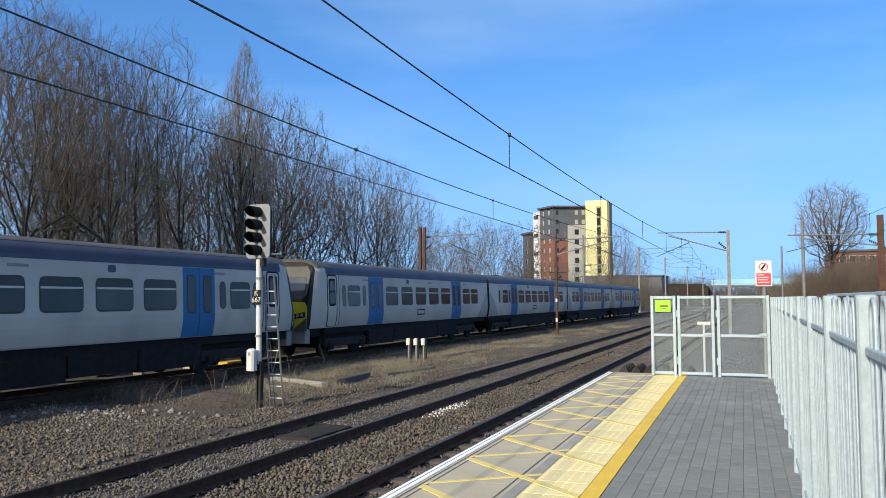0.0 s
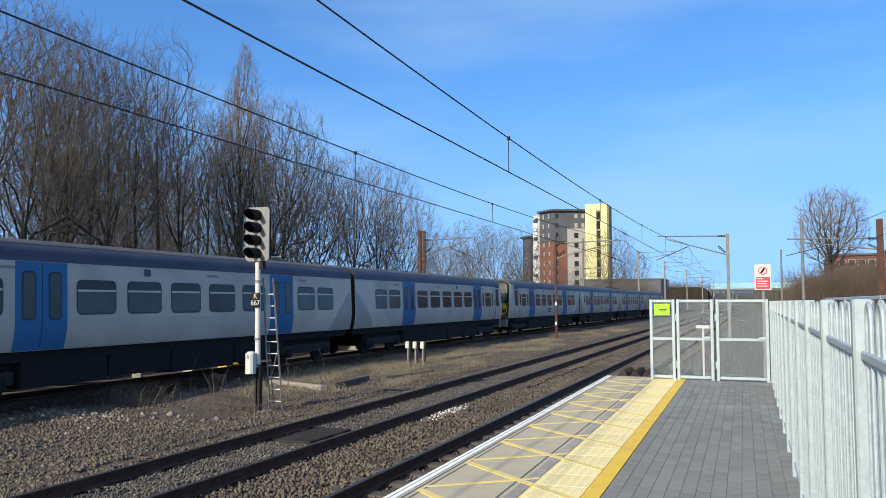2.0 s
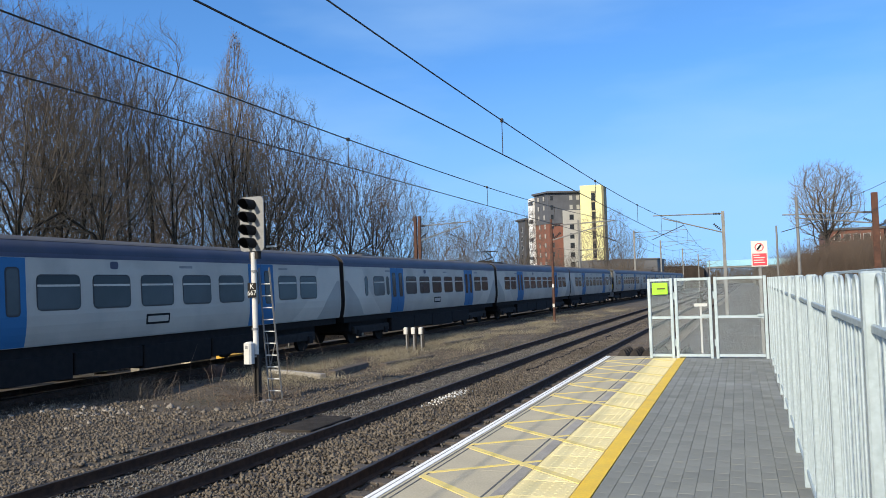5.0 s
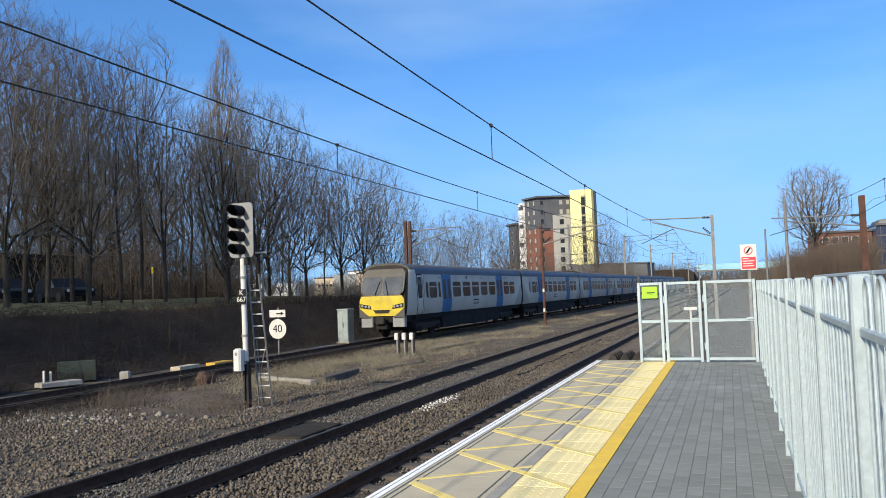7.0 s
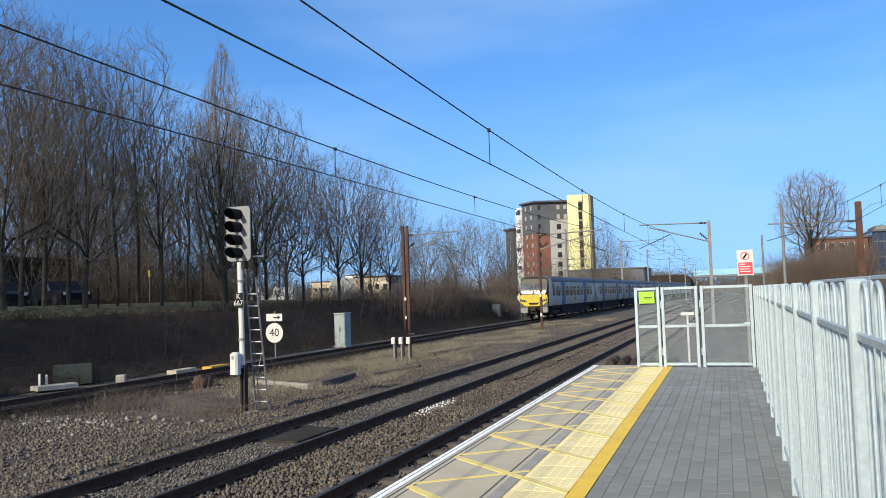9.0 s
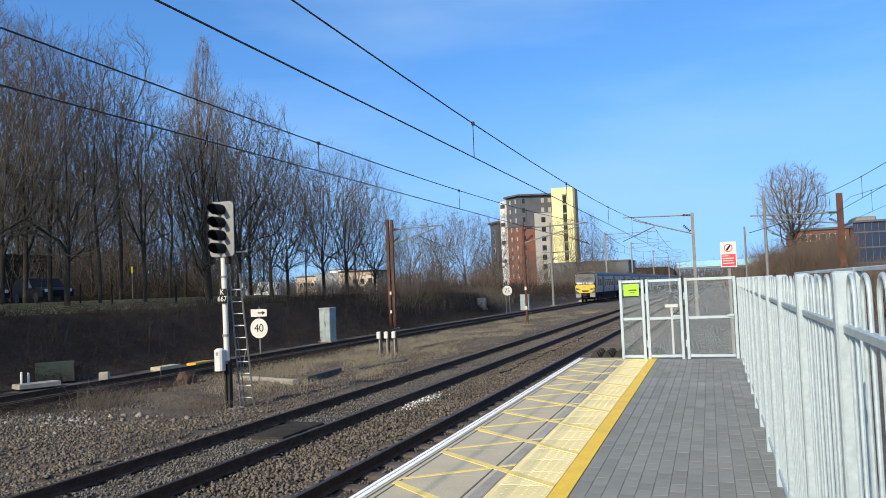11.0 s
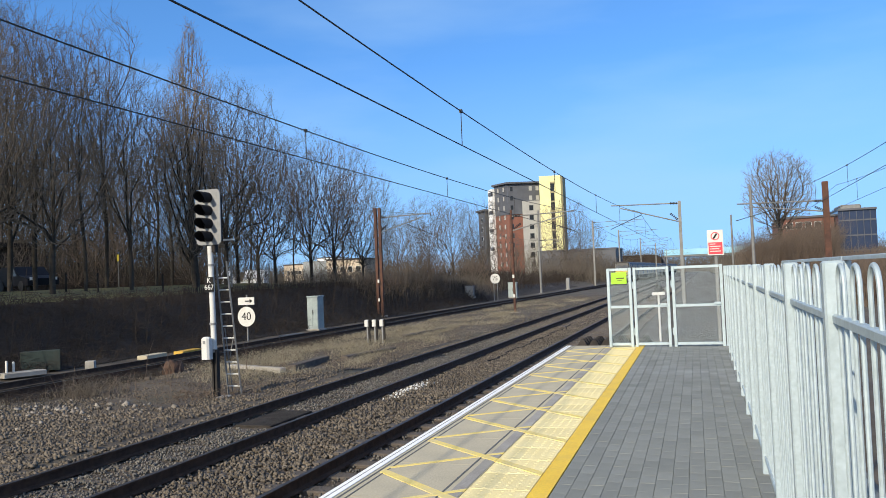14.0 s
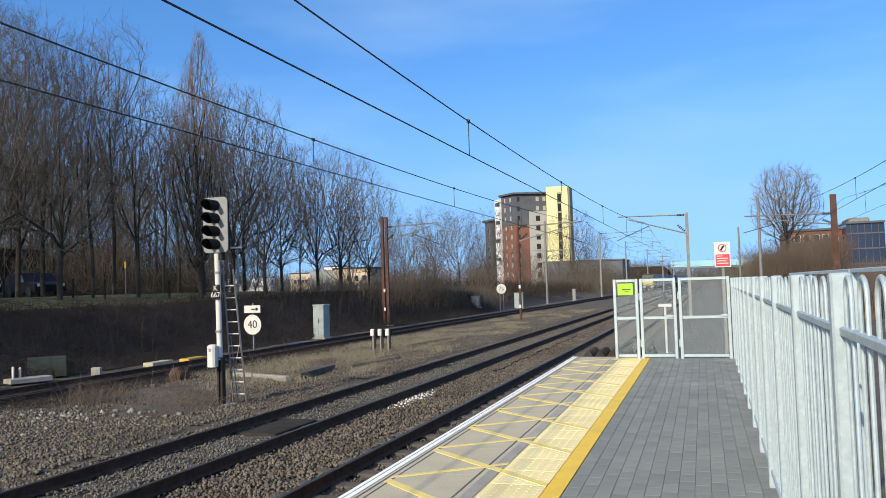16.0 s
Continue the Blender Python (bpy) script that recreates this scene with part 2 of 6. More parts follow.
M["body_bright"] = mat("body_bright", (0.60, 0.57, 0.49), (0.54, 0.515, 0.45), 0.5, 0.45, spec=0.3, stain=(0.42, 0.41, 0.37), stain_scale=0.7, stain_amount=0.4)
M["body_grey"] = mat("body_grey", (0.385, 0.385, 0.35), (0.345, 0.345, 0.315), 0.8, 0.5, spec=0.3)
M["roof_navy"] = mat("roof_navy", (0.055, 0.062, 0.098), (0.042, 0.048, 0.075), 0.8, 0.5, spec=0.3, stain=(0.075, 0.075, 0.085), stain_scale=0.6)
M["stone_grey"] = mat("grey_ballast_stone", (0.15, 0.14, 0.123), (0.095, 0.088, 0.078), 5.0, 0.9, vary=0.35, island=True, stain=(0.06, 0.055, 0.05), stain_scale=0.45, stain_amount=0.7)
M["clod"] = mat("clod", (0.135, 0.106, 0.077), (0.075, 0.058, 0.043), 3.0, 0.95, vary=0.45, island=True, stain=(0.10, 0.098, 0.055), stain_scale=0.6, stain_amount=0.6)
M["stump"] = mat("rotten_wood", (0.115, 0.066, 0.045), (0.06, 0.037, 0.027), 6, 0.95, bump=0.9, fine=25)
M["lamp_lens"] = mat("lamp_lens", (0.75, 0.75, 0.72), None, 4, 0.2)


# ---- mesh building ----
class Geo:
    """Collects corners and faces, and becomes one mesh."""

    def __init__(self):
        self.v, self.f = [], []

    def add(self, verts, faces):
        k = len(self.v)
        self.v += [tuple(p) for p in verts]
        self.f += [tuple(i + k for i in q) for q in faces]
        return self

    def box(self, x0, x1, y0, y1, z0, z1, c=0.0):
        """A box; c chamfers its upright and top edges."""
        if c <= 0:
            v = [(x, y, z) for z in (z0, z1) for x, y in ((x0, y0), (x1, y0), (x1, y1), (x0, y1))]
            return self.add(v, [(3, 2, 1, 0), (4, 5, 6, 7), (0, 1, 5, 4), (1, 2, 6, 5), (2, 3, 7, 6), (3, 0, 4, 7)])

        def ring(i, z):
            a0, a1, b0, b1 = x0 + i, x1 - i, y0 + i, y1 - i
            return [(a0 + c, b0, z), (a1 - c, b0, z), (a1, b0 + c, z), (a1, b1 - c, z), (a1 - c, b1, z), (a0 + c, b1, z), (a0, b1 - c, z), (a0, b0 + c, z)]
        v = ring(0, z0) + ring(0, z1 - c) + ring(c, z1)
        f = [tuple(range(7, -1, -1)), tuple(range(16, 24))]
        for r in (0, 8):
            f += [(r + i, r + (i + 1) % 8, r + 8 + (i + 1) % 8, r + 8 + i) for i in range(8)]
        return self.add(v, f)

    def tube(self, p, q, r0, r1=None, n=8, cap=True):
        p, q = Vector(p), Vector(q)
        r1 = r0 if r1 is None else r1
        d = (q - p).normalized()
        a = d.orthogonal().normalized()
        b = d.cross(a)
        v = [o + (a * math.cos(2 * math.pi * i / n) + b * math.sin(2 * math.pi * i / n)) * r for o, r in ((p, r0), (q, r1)) for i in range(n)]
        f = [(i, (i + 1) % n, n + (i + 1) % n, n + i) for i in range(n)]
        if cap:
            f += [tuple(range(n - 1, -1, -1)), tuple(range(n, 2 * n))]
        return self.add(v, f)

    def pipe(self, pts, r, n=8):
        for a, b in zip(pts, pts[1:]):
            self.tube(a, b, r, r, n)
        return self

    def path(self, pts, r, n=8):
        """One unbroken round bar along a line of points."""
        pts = [Vector(p) for p in pts]
        v, up = [], None
        for i, p in enumerate(pts):
            d = (pts[min(i + 1, len(pts) - 1)] - pts[max(i - 1, 0)]).normalized()
            a = d.orthogonal().normalized() if up is None else (up - d * up.dot(d)).normalized()
            up, c = a, d.cross(a)
            v += [p + (a * math.cos(2 * math.pi * k / n) + c * math.sin(2 * math.pi * k / n)) * r for k in range(n)]
        m = len(pts)
        f = [(i * n + k, i * n + (k + 1) % n, (i + 1) * n + (k + 1) % n, (i + 1) * n + k) for i in range(m - 1) for k in range(n)]
        return self.add(v, f + [tuple(range(n - 1, -1, -1)), tuple(range((m - 1) * n, m * n))])

    def beam(self, p, q, w, h):
        """A straight bar of width w and height h."""
        p, q = Vector(p), Vector(q)
        d = (q - p).normalized()
        a = d.cross(Vector((0, 0, 1)))
        a = a.normalized() if a.length > 0.01 else Vector((1, 0, 0))
        b = a.cross(d)
        v = [o + a * s * w / 2 + b * t * h / 2 for o in (p, q) for s, t in ((-1, -1), (1, -1), (1, 1), (-1, 1))]
        return self.add(v, [(3, 2, 1, 0), (4, 5, 6, 7), (0, 1, 5, 4), (1, 2, 6, 5), (2, 3, 7, 6), (3, 0, 4, 7)])

    def extrude(self, prof, axis, a0, a1):
        """A closed outline drawn out along an axis: x, y or z."""
        n = len(prof)
        put = {"x": lambda u, w, a: (a, u, w), "y": lambda u, w, a: (u, a, w), "z": lambda u, w, a: (u, w, a)}[axis]
        v = [put(u, w, a) for a in (a0, a1) for u, w in prof]
        return self.add(v, [(i, (i + 1) % n, n + (i + 1) % n, n + i) for i in range(n)] + [tuple(range(n - 1, -1, -1)), tuple(range(n, 2 * n))])

    def mesh(self, name, material, smooth=False):
        me = bpy.data.meshes.new(name)
        me.from_pydata(self.v, [], self.f)
        bm = bmesh.new()
        bm.from_mesh(me)
        if len(bm.faces) < 60000:
            bmesh.ops.recalc_face_normals(bm, faces=bm.faces)
        bm.to_mesh(me)
        bm.free()
        me.materials.append(material)
        if smooth:
            me.polygons.foreach_set("use_smooth", [True] * len(me.polygons))
            me.set_sharp_from_angle(angle=radians(40))
        return me


def part(name, geo, material, parent=None, label="", smooth=False, at=None):
    """One mesh object, under a thing or a part; geo is a Geo or a mesh."""
    me = geo if isinstance(geo, bpy.types.Mesh) else geo.mesh(name, material, smooth)
    ob = new(name, me)
    if parent:
        ob.parent = parent
    if at:
        ob.location = at
    return tagged(ob, label)


def thing(name, label, category, group="", kind="", at=(0, 0, 0)):
    ob = new(name)
    ob.empty_display_size = 0.1
    ob.location = at
    return tagged(ob, label, category, group, kind)


def lettering(name, text, size, material, parent, loc, rot):
    """Raised lettering in the built-in font, turned into a mesh."""
    cu = bpy.data.curves.new(name, "FONT")
    cu.body, cu.size, cu.extrude, cu.align_x, cu.align_y = text, size, 0.003, "CENTER", "CENTER"
    tmp = bpy.data.objects.new(name, cu)
    me = bpy.data.meshes.new_from_object(tmp)
    bpy.data.objects.remove(tmp)
    me.materials.clear()
    me.materials.append(material)
    ob = new(name, me)
    ob.parent = parent
    ob.matrix_basis = pose(*loc, *rot)
    return ob


RAIL = -0.915          # top of the rails, below the platform's top
rng = np.random.default_rng(7)


# ---- ground ----
def ground_height(x, y):
    """Cess, tracks and, past the far track, a bank up to a lawn; on the other side a low bank."""
    h = -1.13
    n = noise.noise(Vector((x * 0.35, y * 0.35, 0))) * 0.05 + noise.noise(Vector((x * 1.3, y * 1.3, 5))) * 0.03
    if x < -17.0:
        k = min(1, max(0, (-17.0 - x) / 3.6))
        top = 0.95 - 1.3 * min(1, max(0, (y - 55) / 60)) * min(1, max(0, (x + 50) / 15))
        h += (top + 1.13) * k * k * (3 - 2 * k)
        h += min(0.5, max(0, (-21.6 - x) * 0.06)) * min(1, max(0, (72 - y) / 20))
    if -12.3 < x < -6.4:
        h += 0.07 + n
    if x > 9:
        k = min(1, (x - 9) / 8)
        h += 1.6 * k * k * (3 - 2 * k)
    return h + n * 0.6


def build_ground():
    xs = [-3000, -900, -300, -120, -70, -50, -40, -34, -29] + [-26 + 0.4 * i for i in range(24)] + [-16.4 + 0.25 * i for i in range(75)] + [3, 5, 7, 9, 11, 13, 15, 18, 24, 40, 90, 300, 900, 3000]
    ys = [-3000, -600, -120, -40, -15, -5] + [-2 + 0.4 * i for i in range(125)] + [48 + 3 * i for i in range(20)] + [110, 125, 145, 170, 220, 300, 450, 700, 1200, 2200, 4000]
    v = [(x, y, ground_height(x, y)) for y in ys for x in xs]
    w = len(xs)
    f = [(j * w + i, j * w + i + 1, (j + 1) * w + i + 1, (j + 1) * w + i) for j in range(len(ys) - 1) for i in range(w - 1)]
    g = Geo().add(v, f)
    ob = new("ground", g.mesh("ground", M["earth"], True))
    tagged(ob, "brown bare earth with dead grass beside the tracks", "ground", kind="structure")


build_ground()


def bed(name, x0, x1, y0, y1, shoulder, top, paint="ballast"):
    """A ballast bed with sloping shoulders."""
    n = int((y1 - y0) / 0.35) if y1 < 90 else int((y1 - y0) / 2)
    prof = [(x0 - shoulder, -1.16), (x0, top)] + [(x0 + (x1 - x0) * i / 10, top) for i in range(1, 10)] + [(x1, top), (x1 + shoulder, -1.16)]
    v = []
    for j in range(n + 1):
        y = y0 + (y1 - y0) * j / n
        v += [(x, y, z + 0.03 * noise.noise(Vector((x * 2.1, y * 2.1, 3)))) for x, z in prof]
    w = len(prof)
    f = [(j * w + i, j * w + i + 1, (j + 1) * w + i + 1, (j + 1) * w + i) for j in range(n) for i in range(w - 1)]
    ob = new(name, Geo().add(v, f).mesh(name, M[paint], True))
    return tagged(ob, "brown-grey stone ballast under the rails", "ballast", kind="structure")


BEND, SLANT = 45.0, 0.0187        # the far line turns slightly inwards here
TRACKS = {"near": -1.447, "middle": -4.868, "far": -13.95}
bed("ballast_bed_1", -6.35, -0.35, -6, 80, 0.7, -1.105)
bed("ballast_bed_2", -6.35, -0.35, 80, 420, 0.7, -1.105)
# the far line's stones and sleepers are darker than the others
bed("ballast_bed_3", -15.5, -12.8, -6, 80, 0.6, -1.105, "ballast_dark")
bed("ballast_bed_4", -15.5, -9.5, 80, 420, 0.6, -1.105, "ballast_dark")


def rail_pair(cx, y0, y1, label, sunk=0.178, tie="sleeper"):
    t = thing("railway_track", label, "railway track", "running lines")
    prof = [(-0.07, -0.15), (0.07, -0.15), (0.065, -0.135), (0.012, -0.12), (0.012, -0.035), (0.034, -0.028), (0.034, -0.005), (-0.034, -0.005), (-0.034, -0.028), (-0.012, -0.035), (-0.012, -0.12), (-0.065, -0.135)]
    for s in (-0.7525, 0.7525):
        r = part("rail", Geo().extrude([(cx + s + u, RAIL + w) for u, w in prof], "y", y0, y1), M["rust_rail"], t)
        part("rail_head", Geo().box(cx + s - 0.03, cx + s + 0.03, y0, y1, RAIL - 0.004, RAIL), M["rail_head"], r, "polished steel running surface")
    sl = Geo().box(-1.25, 1.25, -0.125, 0.125, -0.12, 0.0, 0.015).mesh("sleeper", M[tie])
    n = 0
    for i in range(int((min(y1, 130) - y0) / 0.65)):
        y = y0 + 0.3 + i * 0.65
        part("sleeper", sl, None, t, at=(cx, y, RAIL - sunk))
        n += 1
    return t


rail_pair(TRACKS["near"], -6, 420, "rusty-sided steel rails beside the platform edge", 0.15)
rail_pair(TRACKS["middle"], -6, 420, "rusty-sided steel rails on stained ballast")
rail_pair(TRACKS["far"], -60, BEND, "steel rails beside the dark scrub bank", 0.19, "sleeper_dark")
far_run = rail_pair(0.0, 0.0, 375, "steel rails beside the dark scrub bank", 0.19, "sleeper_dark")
far_run.location, far_run.rotation_euler = (TRACKS["far"], BEND, 0), (0, 0, -math.atan(SLANT))


# ---- platform ----
P_END = 14.62


def build_platform():
    body = new("platform", Geo().box(0.06, 3.3, -8, P_END, -1.2, -0.065).mesh("platform", M["concrete"]))
    tagged(body, "raised concrete station platform with painted edge", "platform", kind="structure")
    # coping slabs, 0.9 m long, with a nosing
    slab = Geo().extrude([(0, -0.075), (0.02, -0.02), (0.03, 0), (0.878, 0), (0.878, -0.06), (0.1, -0.06)], "y", 0.003, 0.897).mesh("coping_slab", M["concrete"])
    for i in range(25):
        part("coping_slab", slab, None, body, at=(0, P_END - 0.9 * (i + 1), 0))
    white = Geo().extrude([(-0.004, -0.07), (-0.004, -0.03), (0.017, -0.012), (0.028, 0.005), (0.108, 0.005), (0.108, 0.0006), (0.03, 0.0006), (0.0, -0.07)], "y", -8, P_END)
    part("white_line", white, M["white_paint"], body, "worn white edge line")
    part("edge_groove", Geo().box(0.062, 0.068, -8, P_END, 0.0052, 0.0062), M["joint"], body)
    part("edge_groove", Geo().box(0.135, 0.147, -8, P_END, 0.0005, 0.0035), M["joint"], body)
    part("edge_groove", Geo().box(0.185, 0.195, -8, P_END, 0.0005, 0.0035), M["joint"], body)
    part("edge_groove", Geo().box(0.74, 0.752, -8, P_END, 0.0005, 0.0035), M["joint"], body)
    part("grey_strip", Geo().box(0.79, 0.872, -8, P_END, 0.0005, 0.003), M["trough"], body)
    # yellow zigzag hatching that runs on over the tactile slabs
    for k in range(-5, 9):
        y = 6.40 + 1.037 * k
        for j, (ya, yb, w) in enumerate(((y, y - 0.98, 0.045), (y - 0.96, y - 0.10, 0.026))):
            for xa, xb, z in ((0.16, 0.775, 0.0045), (0.775, 0.88, 0.0055), (0.885, 1.2765, 0.006))[:3 - j]:
                u0, u1 = (xa - 0.16) / 1.115, (xb - 0.16) / 1.115
                p, q = ya + (yb - ya) * u0, ya + (yb - ya) * u1
                z += 0.0006 * j
                if max(p, q) + w > P_END:
                    continue
                v = [(xa, p - w, z), (xa, p + w, z), (xb, q + w, z), (xb, q - w, z)]
                g = Geo().add(v + [(c[0], c[1], 0.0003) for c in v], [(0, 1, 2, 3), (7, 6, 5, 4), (0, 4, 5, 1), (1, 5, 6, 2), (2, 6, 7, 3), (3, 7, 4, 0)])
                part("hatch_stripe", g, M["hatch"], body, "worn yellow painted stripe")
    # tactile slabs with blisters
    g = Geo().box(0.002, 0.398, 0.002, 0.398, -0.06, 0.0, 0.003)
    for i in range(6):
        for j in range(6):
            cx, cy = 0.034 + i * 0.0665, 0.034 + j * 0.0665
            ring = [[(cx + r * math.cos(a), cy + r * math.sin(a), z) for a in [k * math.pi / 4 for k in range(8)]] for r, z in ((0.0125, 0.0), (0.0108, 0.0014), (0.007, 0.002))]
            g.add(sum(ring, []), [(q * 8 + k, q * 8 + (k + 1) % 8, q * 8 + 8 + (k + 1) % 8, q * 8 + 8 + k) for q in (0, 1) for k in range(8)] + [tuple(range(16, 24))])
    me = g.mesh("tactile_slab", M["tactile"])
    for i in range(56):
        part("tactile_slab", me, None, body, at=(0.88, P_END - 0.01 - 0.4 * (i + 1), 0.002))
    part("yellow_line", Geo().box(1.285, 1.405, -8, P_END, -0.06, 0.004), M["yellow_line"], body, "solid yellow safety line")
    # block paving: courses of blocks laid lengthwise, each course shifted against the next
    block = Geo().box(0.0008, 0.0992, 0.0008, 0.1992, -0.055, 0.0, 0.0025).mesh("paving_block", M["paver"])
    rest, count = Geo(), 0
    part("bedding", Geo().box(1.407, 3.28, -8, P_END, -0.064, -0.006), M["joint"], body)
    for j in range(-40, 56):
        for i in range(13):
            y = 3.4 + j * 0.2 + (0.1 if i % 2 else 0.0)
            x0 = 1.409 + i * 0.1
            z = 0.0016 * noise.noise(Vector((x0 * 9, y * 9, 1)))
            if y + 0.2 > P_END:
                continue
            if count < 300 and j >= 4:
                part("paving_block", block, None, body, at=(x0, y, z))
                count += 1
            else:
                rest.box(x0 + 0.0008, x0 + 0.0992, y + 0.0008, y + 0.1992, -0.055, z, 0.0025)
    for i in range(2):
        rest.box(2.712 + i * 0.27, 2.978 + i * 0.27, -7.9, P_END, -0.055, 0.0, 0.004)
    ob = part("paving_blocks", rest, M["paver_rest"], body)
    tagged(ob, "grey concrete block paving", kind="stuff")
    body.location, body.rotation_euler = (0.09, 0, 0), (0, 0, 0.0105)


build_platform()


# ---- fence of hooped bars ----
FX = 2.715


def build_fence():
    pitch = 1.075
    f = thing("hoop_top_panel", "galvanised steel hoop-top fence panel on the platform", "fence panel", "fence panels along the platform", at=(FX, 0, 0))
    L = pitch
    post = Geo().box(-0.027, 0.027, -0.027, 0.027, -0.02, 1.335, 0.006)
    part("post", post, M["galv"], f)
    part("top_rail", Geo().box(-0.011, 0.011, 0.029, L - 0.029, 1.176, 1.198, 0.004), M["galv"], f)
    part("bottom_rail", Geo().box(-0.014, 0.014, 0.029, L - 0.029, 0.09, 0.116, 0.004), M["galv"], f)
    hoop = Geo()
    r = 0.047
    pts = [(0, -r, 0.06), (0, -r, 1.276)] + [(0, -r * math.cos(a), 1.276 + r * math.sin(a)) for a in [math.pi * k / 8 for k in range(1, 8)]] + [(0, r, 1.276), (0, r, 0.06)]
    hoop.path(pts, 0.0058, 8)
    hm = hoop.mesh("hoop", M["galv"], True)
    for i in range(5):
        part("hoop", hm, None, f, at=(0, 0.125 + i * 0.206, 0))
    f.location = (FX, 2.46, 0)
    for k in range(-6, 11):
        if k:
            copy_thing(f, pose(FX, 2.46 + k * pitch, 0))
    e = thing("end_post", "galvanised square fence post by the gate", "fence post", at=(FX, 14.285, 0))
    part("post", Geo().box(-0.027, 0.027, -0.027, 0.027, -0.02, 1.335, 0.006), M["galv"], e)


build_fence()


def guard_frames():
    """Flat-topped frames just behind the hooped fence."""
    g = thing("guard_frame", "flat-topped galvanised steel frame behind the hoop fence", "fence frame", "guard frames behind the fence", at=(2.96, 1.1, 0))
    for y in (0.0, 1.34):
        part("frame_post", Geo().box(-0.018, 0.018, y, y + 0.036, -0.05, 1.335, 0.004), M["galv"], g)
    part("frame_top", Geo().box(-0.012, 0.012, 0.0, 1.376, 1.337, 1.353, 0.003), M["galv"], g)
    part("frame_foot", Geo().box(-0.014, 0.014, 0.038, 1.338, 0.06, 0.09, 0.004), M["galv"], g)
    for k in range(1, 4):
        copy_thing(g, pose(2.96, 1.1 + 1.4 * k, 0))


guard_frames()


def mesh_gate(x0, x1, y, label, sign=False):
    g = thing("mesh_gate", label, "gate panel", "platform end gate panels", at=((x0 + x1) / 2, y, 0))
    w = (x1 - x0) / 2
    part("frame_post", Geo().box(-w, -w + 0.05, -0.025, 0.025, 0, 1.365, 0.005), M["galv"], g)
    part("frame_post", Geo().box(w - 0.05, w, -0.025, 0.025, 0, 1.365, 0.005), M["galv"], g)
    for z in (0.03, 0.67, 1.315):
        part("frame_rail", Geo().box(-w + 0.052, w - 0.052, -0.022, 0.022, z, z + 0.045, 0.005), M["galv"], g)
    mesh = Geo()
    n = int((2 * w - 0.1) / 0.0127)
    for i in range(1, n):
        x = -w + 0.05 + (2 * w - 0.1) * i / n
        mesh.box(x - 0.00065, x + 0.00065, -0.00065, 0.00065, 0.075, 1.315)
    for i in range(1, 98):
        z = 0.075 + 1.24 * i / 98
        mesh.box(-w + 0.05, w - 0.05, 0.00065, 0.0024, z - 0.00065, z + 0.00065)
    tagged(part("wire_mesh", mesh, M["galv"], g), "fine welded wire mesh", kind="stuff")
    if sign:
        s = part("notice_board", Geo().box(-0.13, 0.13, -0.034, -0.028, 1.09, 1.29, 0.004), M["sign_green"], g, "bright green notice plate")
        part("notice_bar", Geo().box(-0.05, 0.09, -0.037, -0.0345, 1.175, 1.20), M["lawn"], s)
        part("notice_bar", Geo().box(-0.03, 0.06, -0.037, -0.0345, 1.145, 1.155), M["lawn"], s)
    else:
        part("hinge", Geo().tube((-w - 0.008, 0, 0.2), (-w - 0.008, 0, 0.32), 0.012), M["galv"], g)
        part("hinge", Geo().tube((-w - 0.008, 0, 1.0), (-w - 0.008, 0, 1.12), 0.012), M["galv"], g)
        part("latch", Geo().box(w - 0.16, w - 0.05, -0.05, -0.026, 0.7, 0.74, 0.004), M["galv"], g)
    return g


mesh_gate(0.765, 1.185, 14.29, "narrow galvanised mesh panel with a green notice", True)
mesh_gate(1.21, 1.81, 14.29, "galvanised mesh gate leaf, closed")
mesh_gate(1.85, 2.675, 14.29, "wide galvanised mesh gate leaf, closed")


# ---- train ----
def arc_profile(half, z0, z1, zr, inset=0.06):
    """Cross-section of the coach: sides that turn under at the foot and lean in above, and a curved roof."""
    p = [(side_x(z), z) for z in (z0, 1.30, 1.45, 1.62, 1.85)] + [(half - inset, z1)]
    for k in range(1, 10):
        a = math.pi / 2 * k / 9
        p.append(((half - inset) * math.cos(a) ** 0.75, z1 + (zr - z1) * math.sin(a)))
    p[-1] = (0, zr)
    return p + [(-x, z) for x, z in reversed(p[:-1])]


HALF, Z0, Z1, ZR = 1.40, 1.16, 3.27, 3.74


def side_x(z):
    """Half width of the coach body at a height above the rail."""
    if z < 1.85:
        return HALF - 0.10 * ((1.85 - z) / 0.69) ** 2
    return HALF - 0.06 * (z - 1.85) / (Z1 - 1.85)


def plate(g, s, y0, y1, z0, z1, out, depth=0.012, c=0.0):
    """A panel on a coach side (s = 1 or -1) that follows its curve; c rounds the corners."""
    zs = {z0, z1} | {z for z in (1.30, 1.45, 1.62, 1.85) if z0 < z < z1}
    for u in (0.3, 1.0) if c else ():
        zs |= {z0 + c * u, z1 - c * u}
    zs = sorted(zs)
    v = []
    for z in zs:
        e = max(0.0, c - min(z - z0, z1 - z))
        e = c - math.sqrt(max(0.0, c * c - e * e)) if c else 0.0
        for d in (out, -depth):
            v += [(s * (side_x(z) + d), y0 + e, z), (s * (side_x(z) + d), y1 - e, z)]
    f = [(0, 1, 3, 2), tuple(4 * (len(zs) - 1) + i for i in (2, 3, 1, 0))]
    for q in range(len(zs) - 1):
        a, b = 4 * q, 4 * q + 4
        f += [(a, a + 1, b + 1, b), (a + 2, b + 2, b + 3, a + 3), (a, b, b + 2, a + 2), (a + 1, a + 3, b + 3, b + 1)]
    return g.add(v, f)


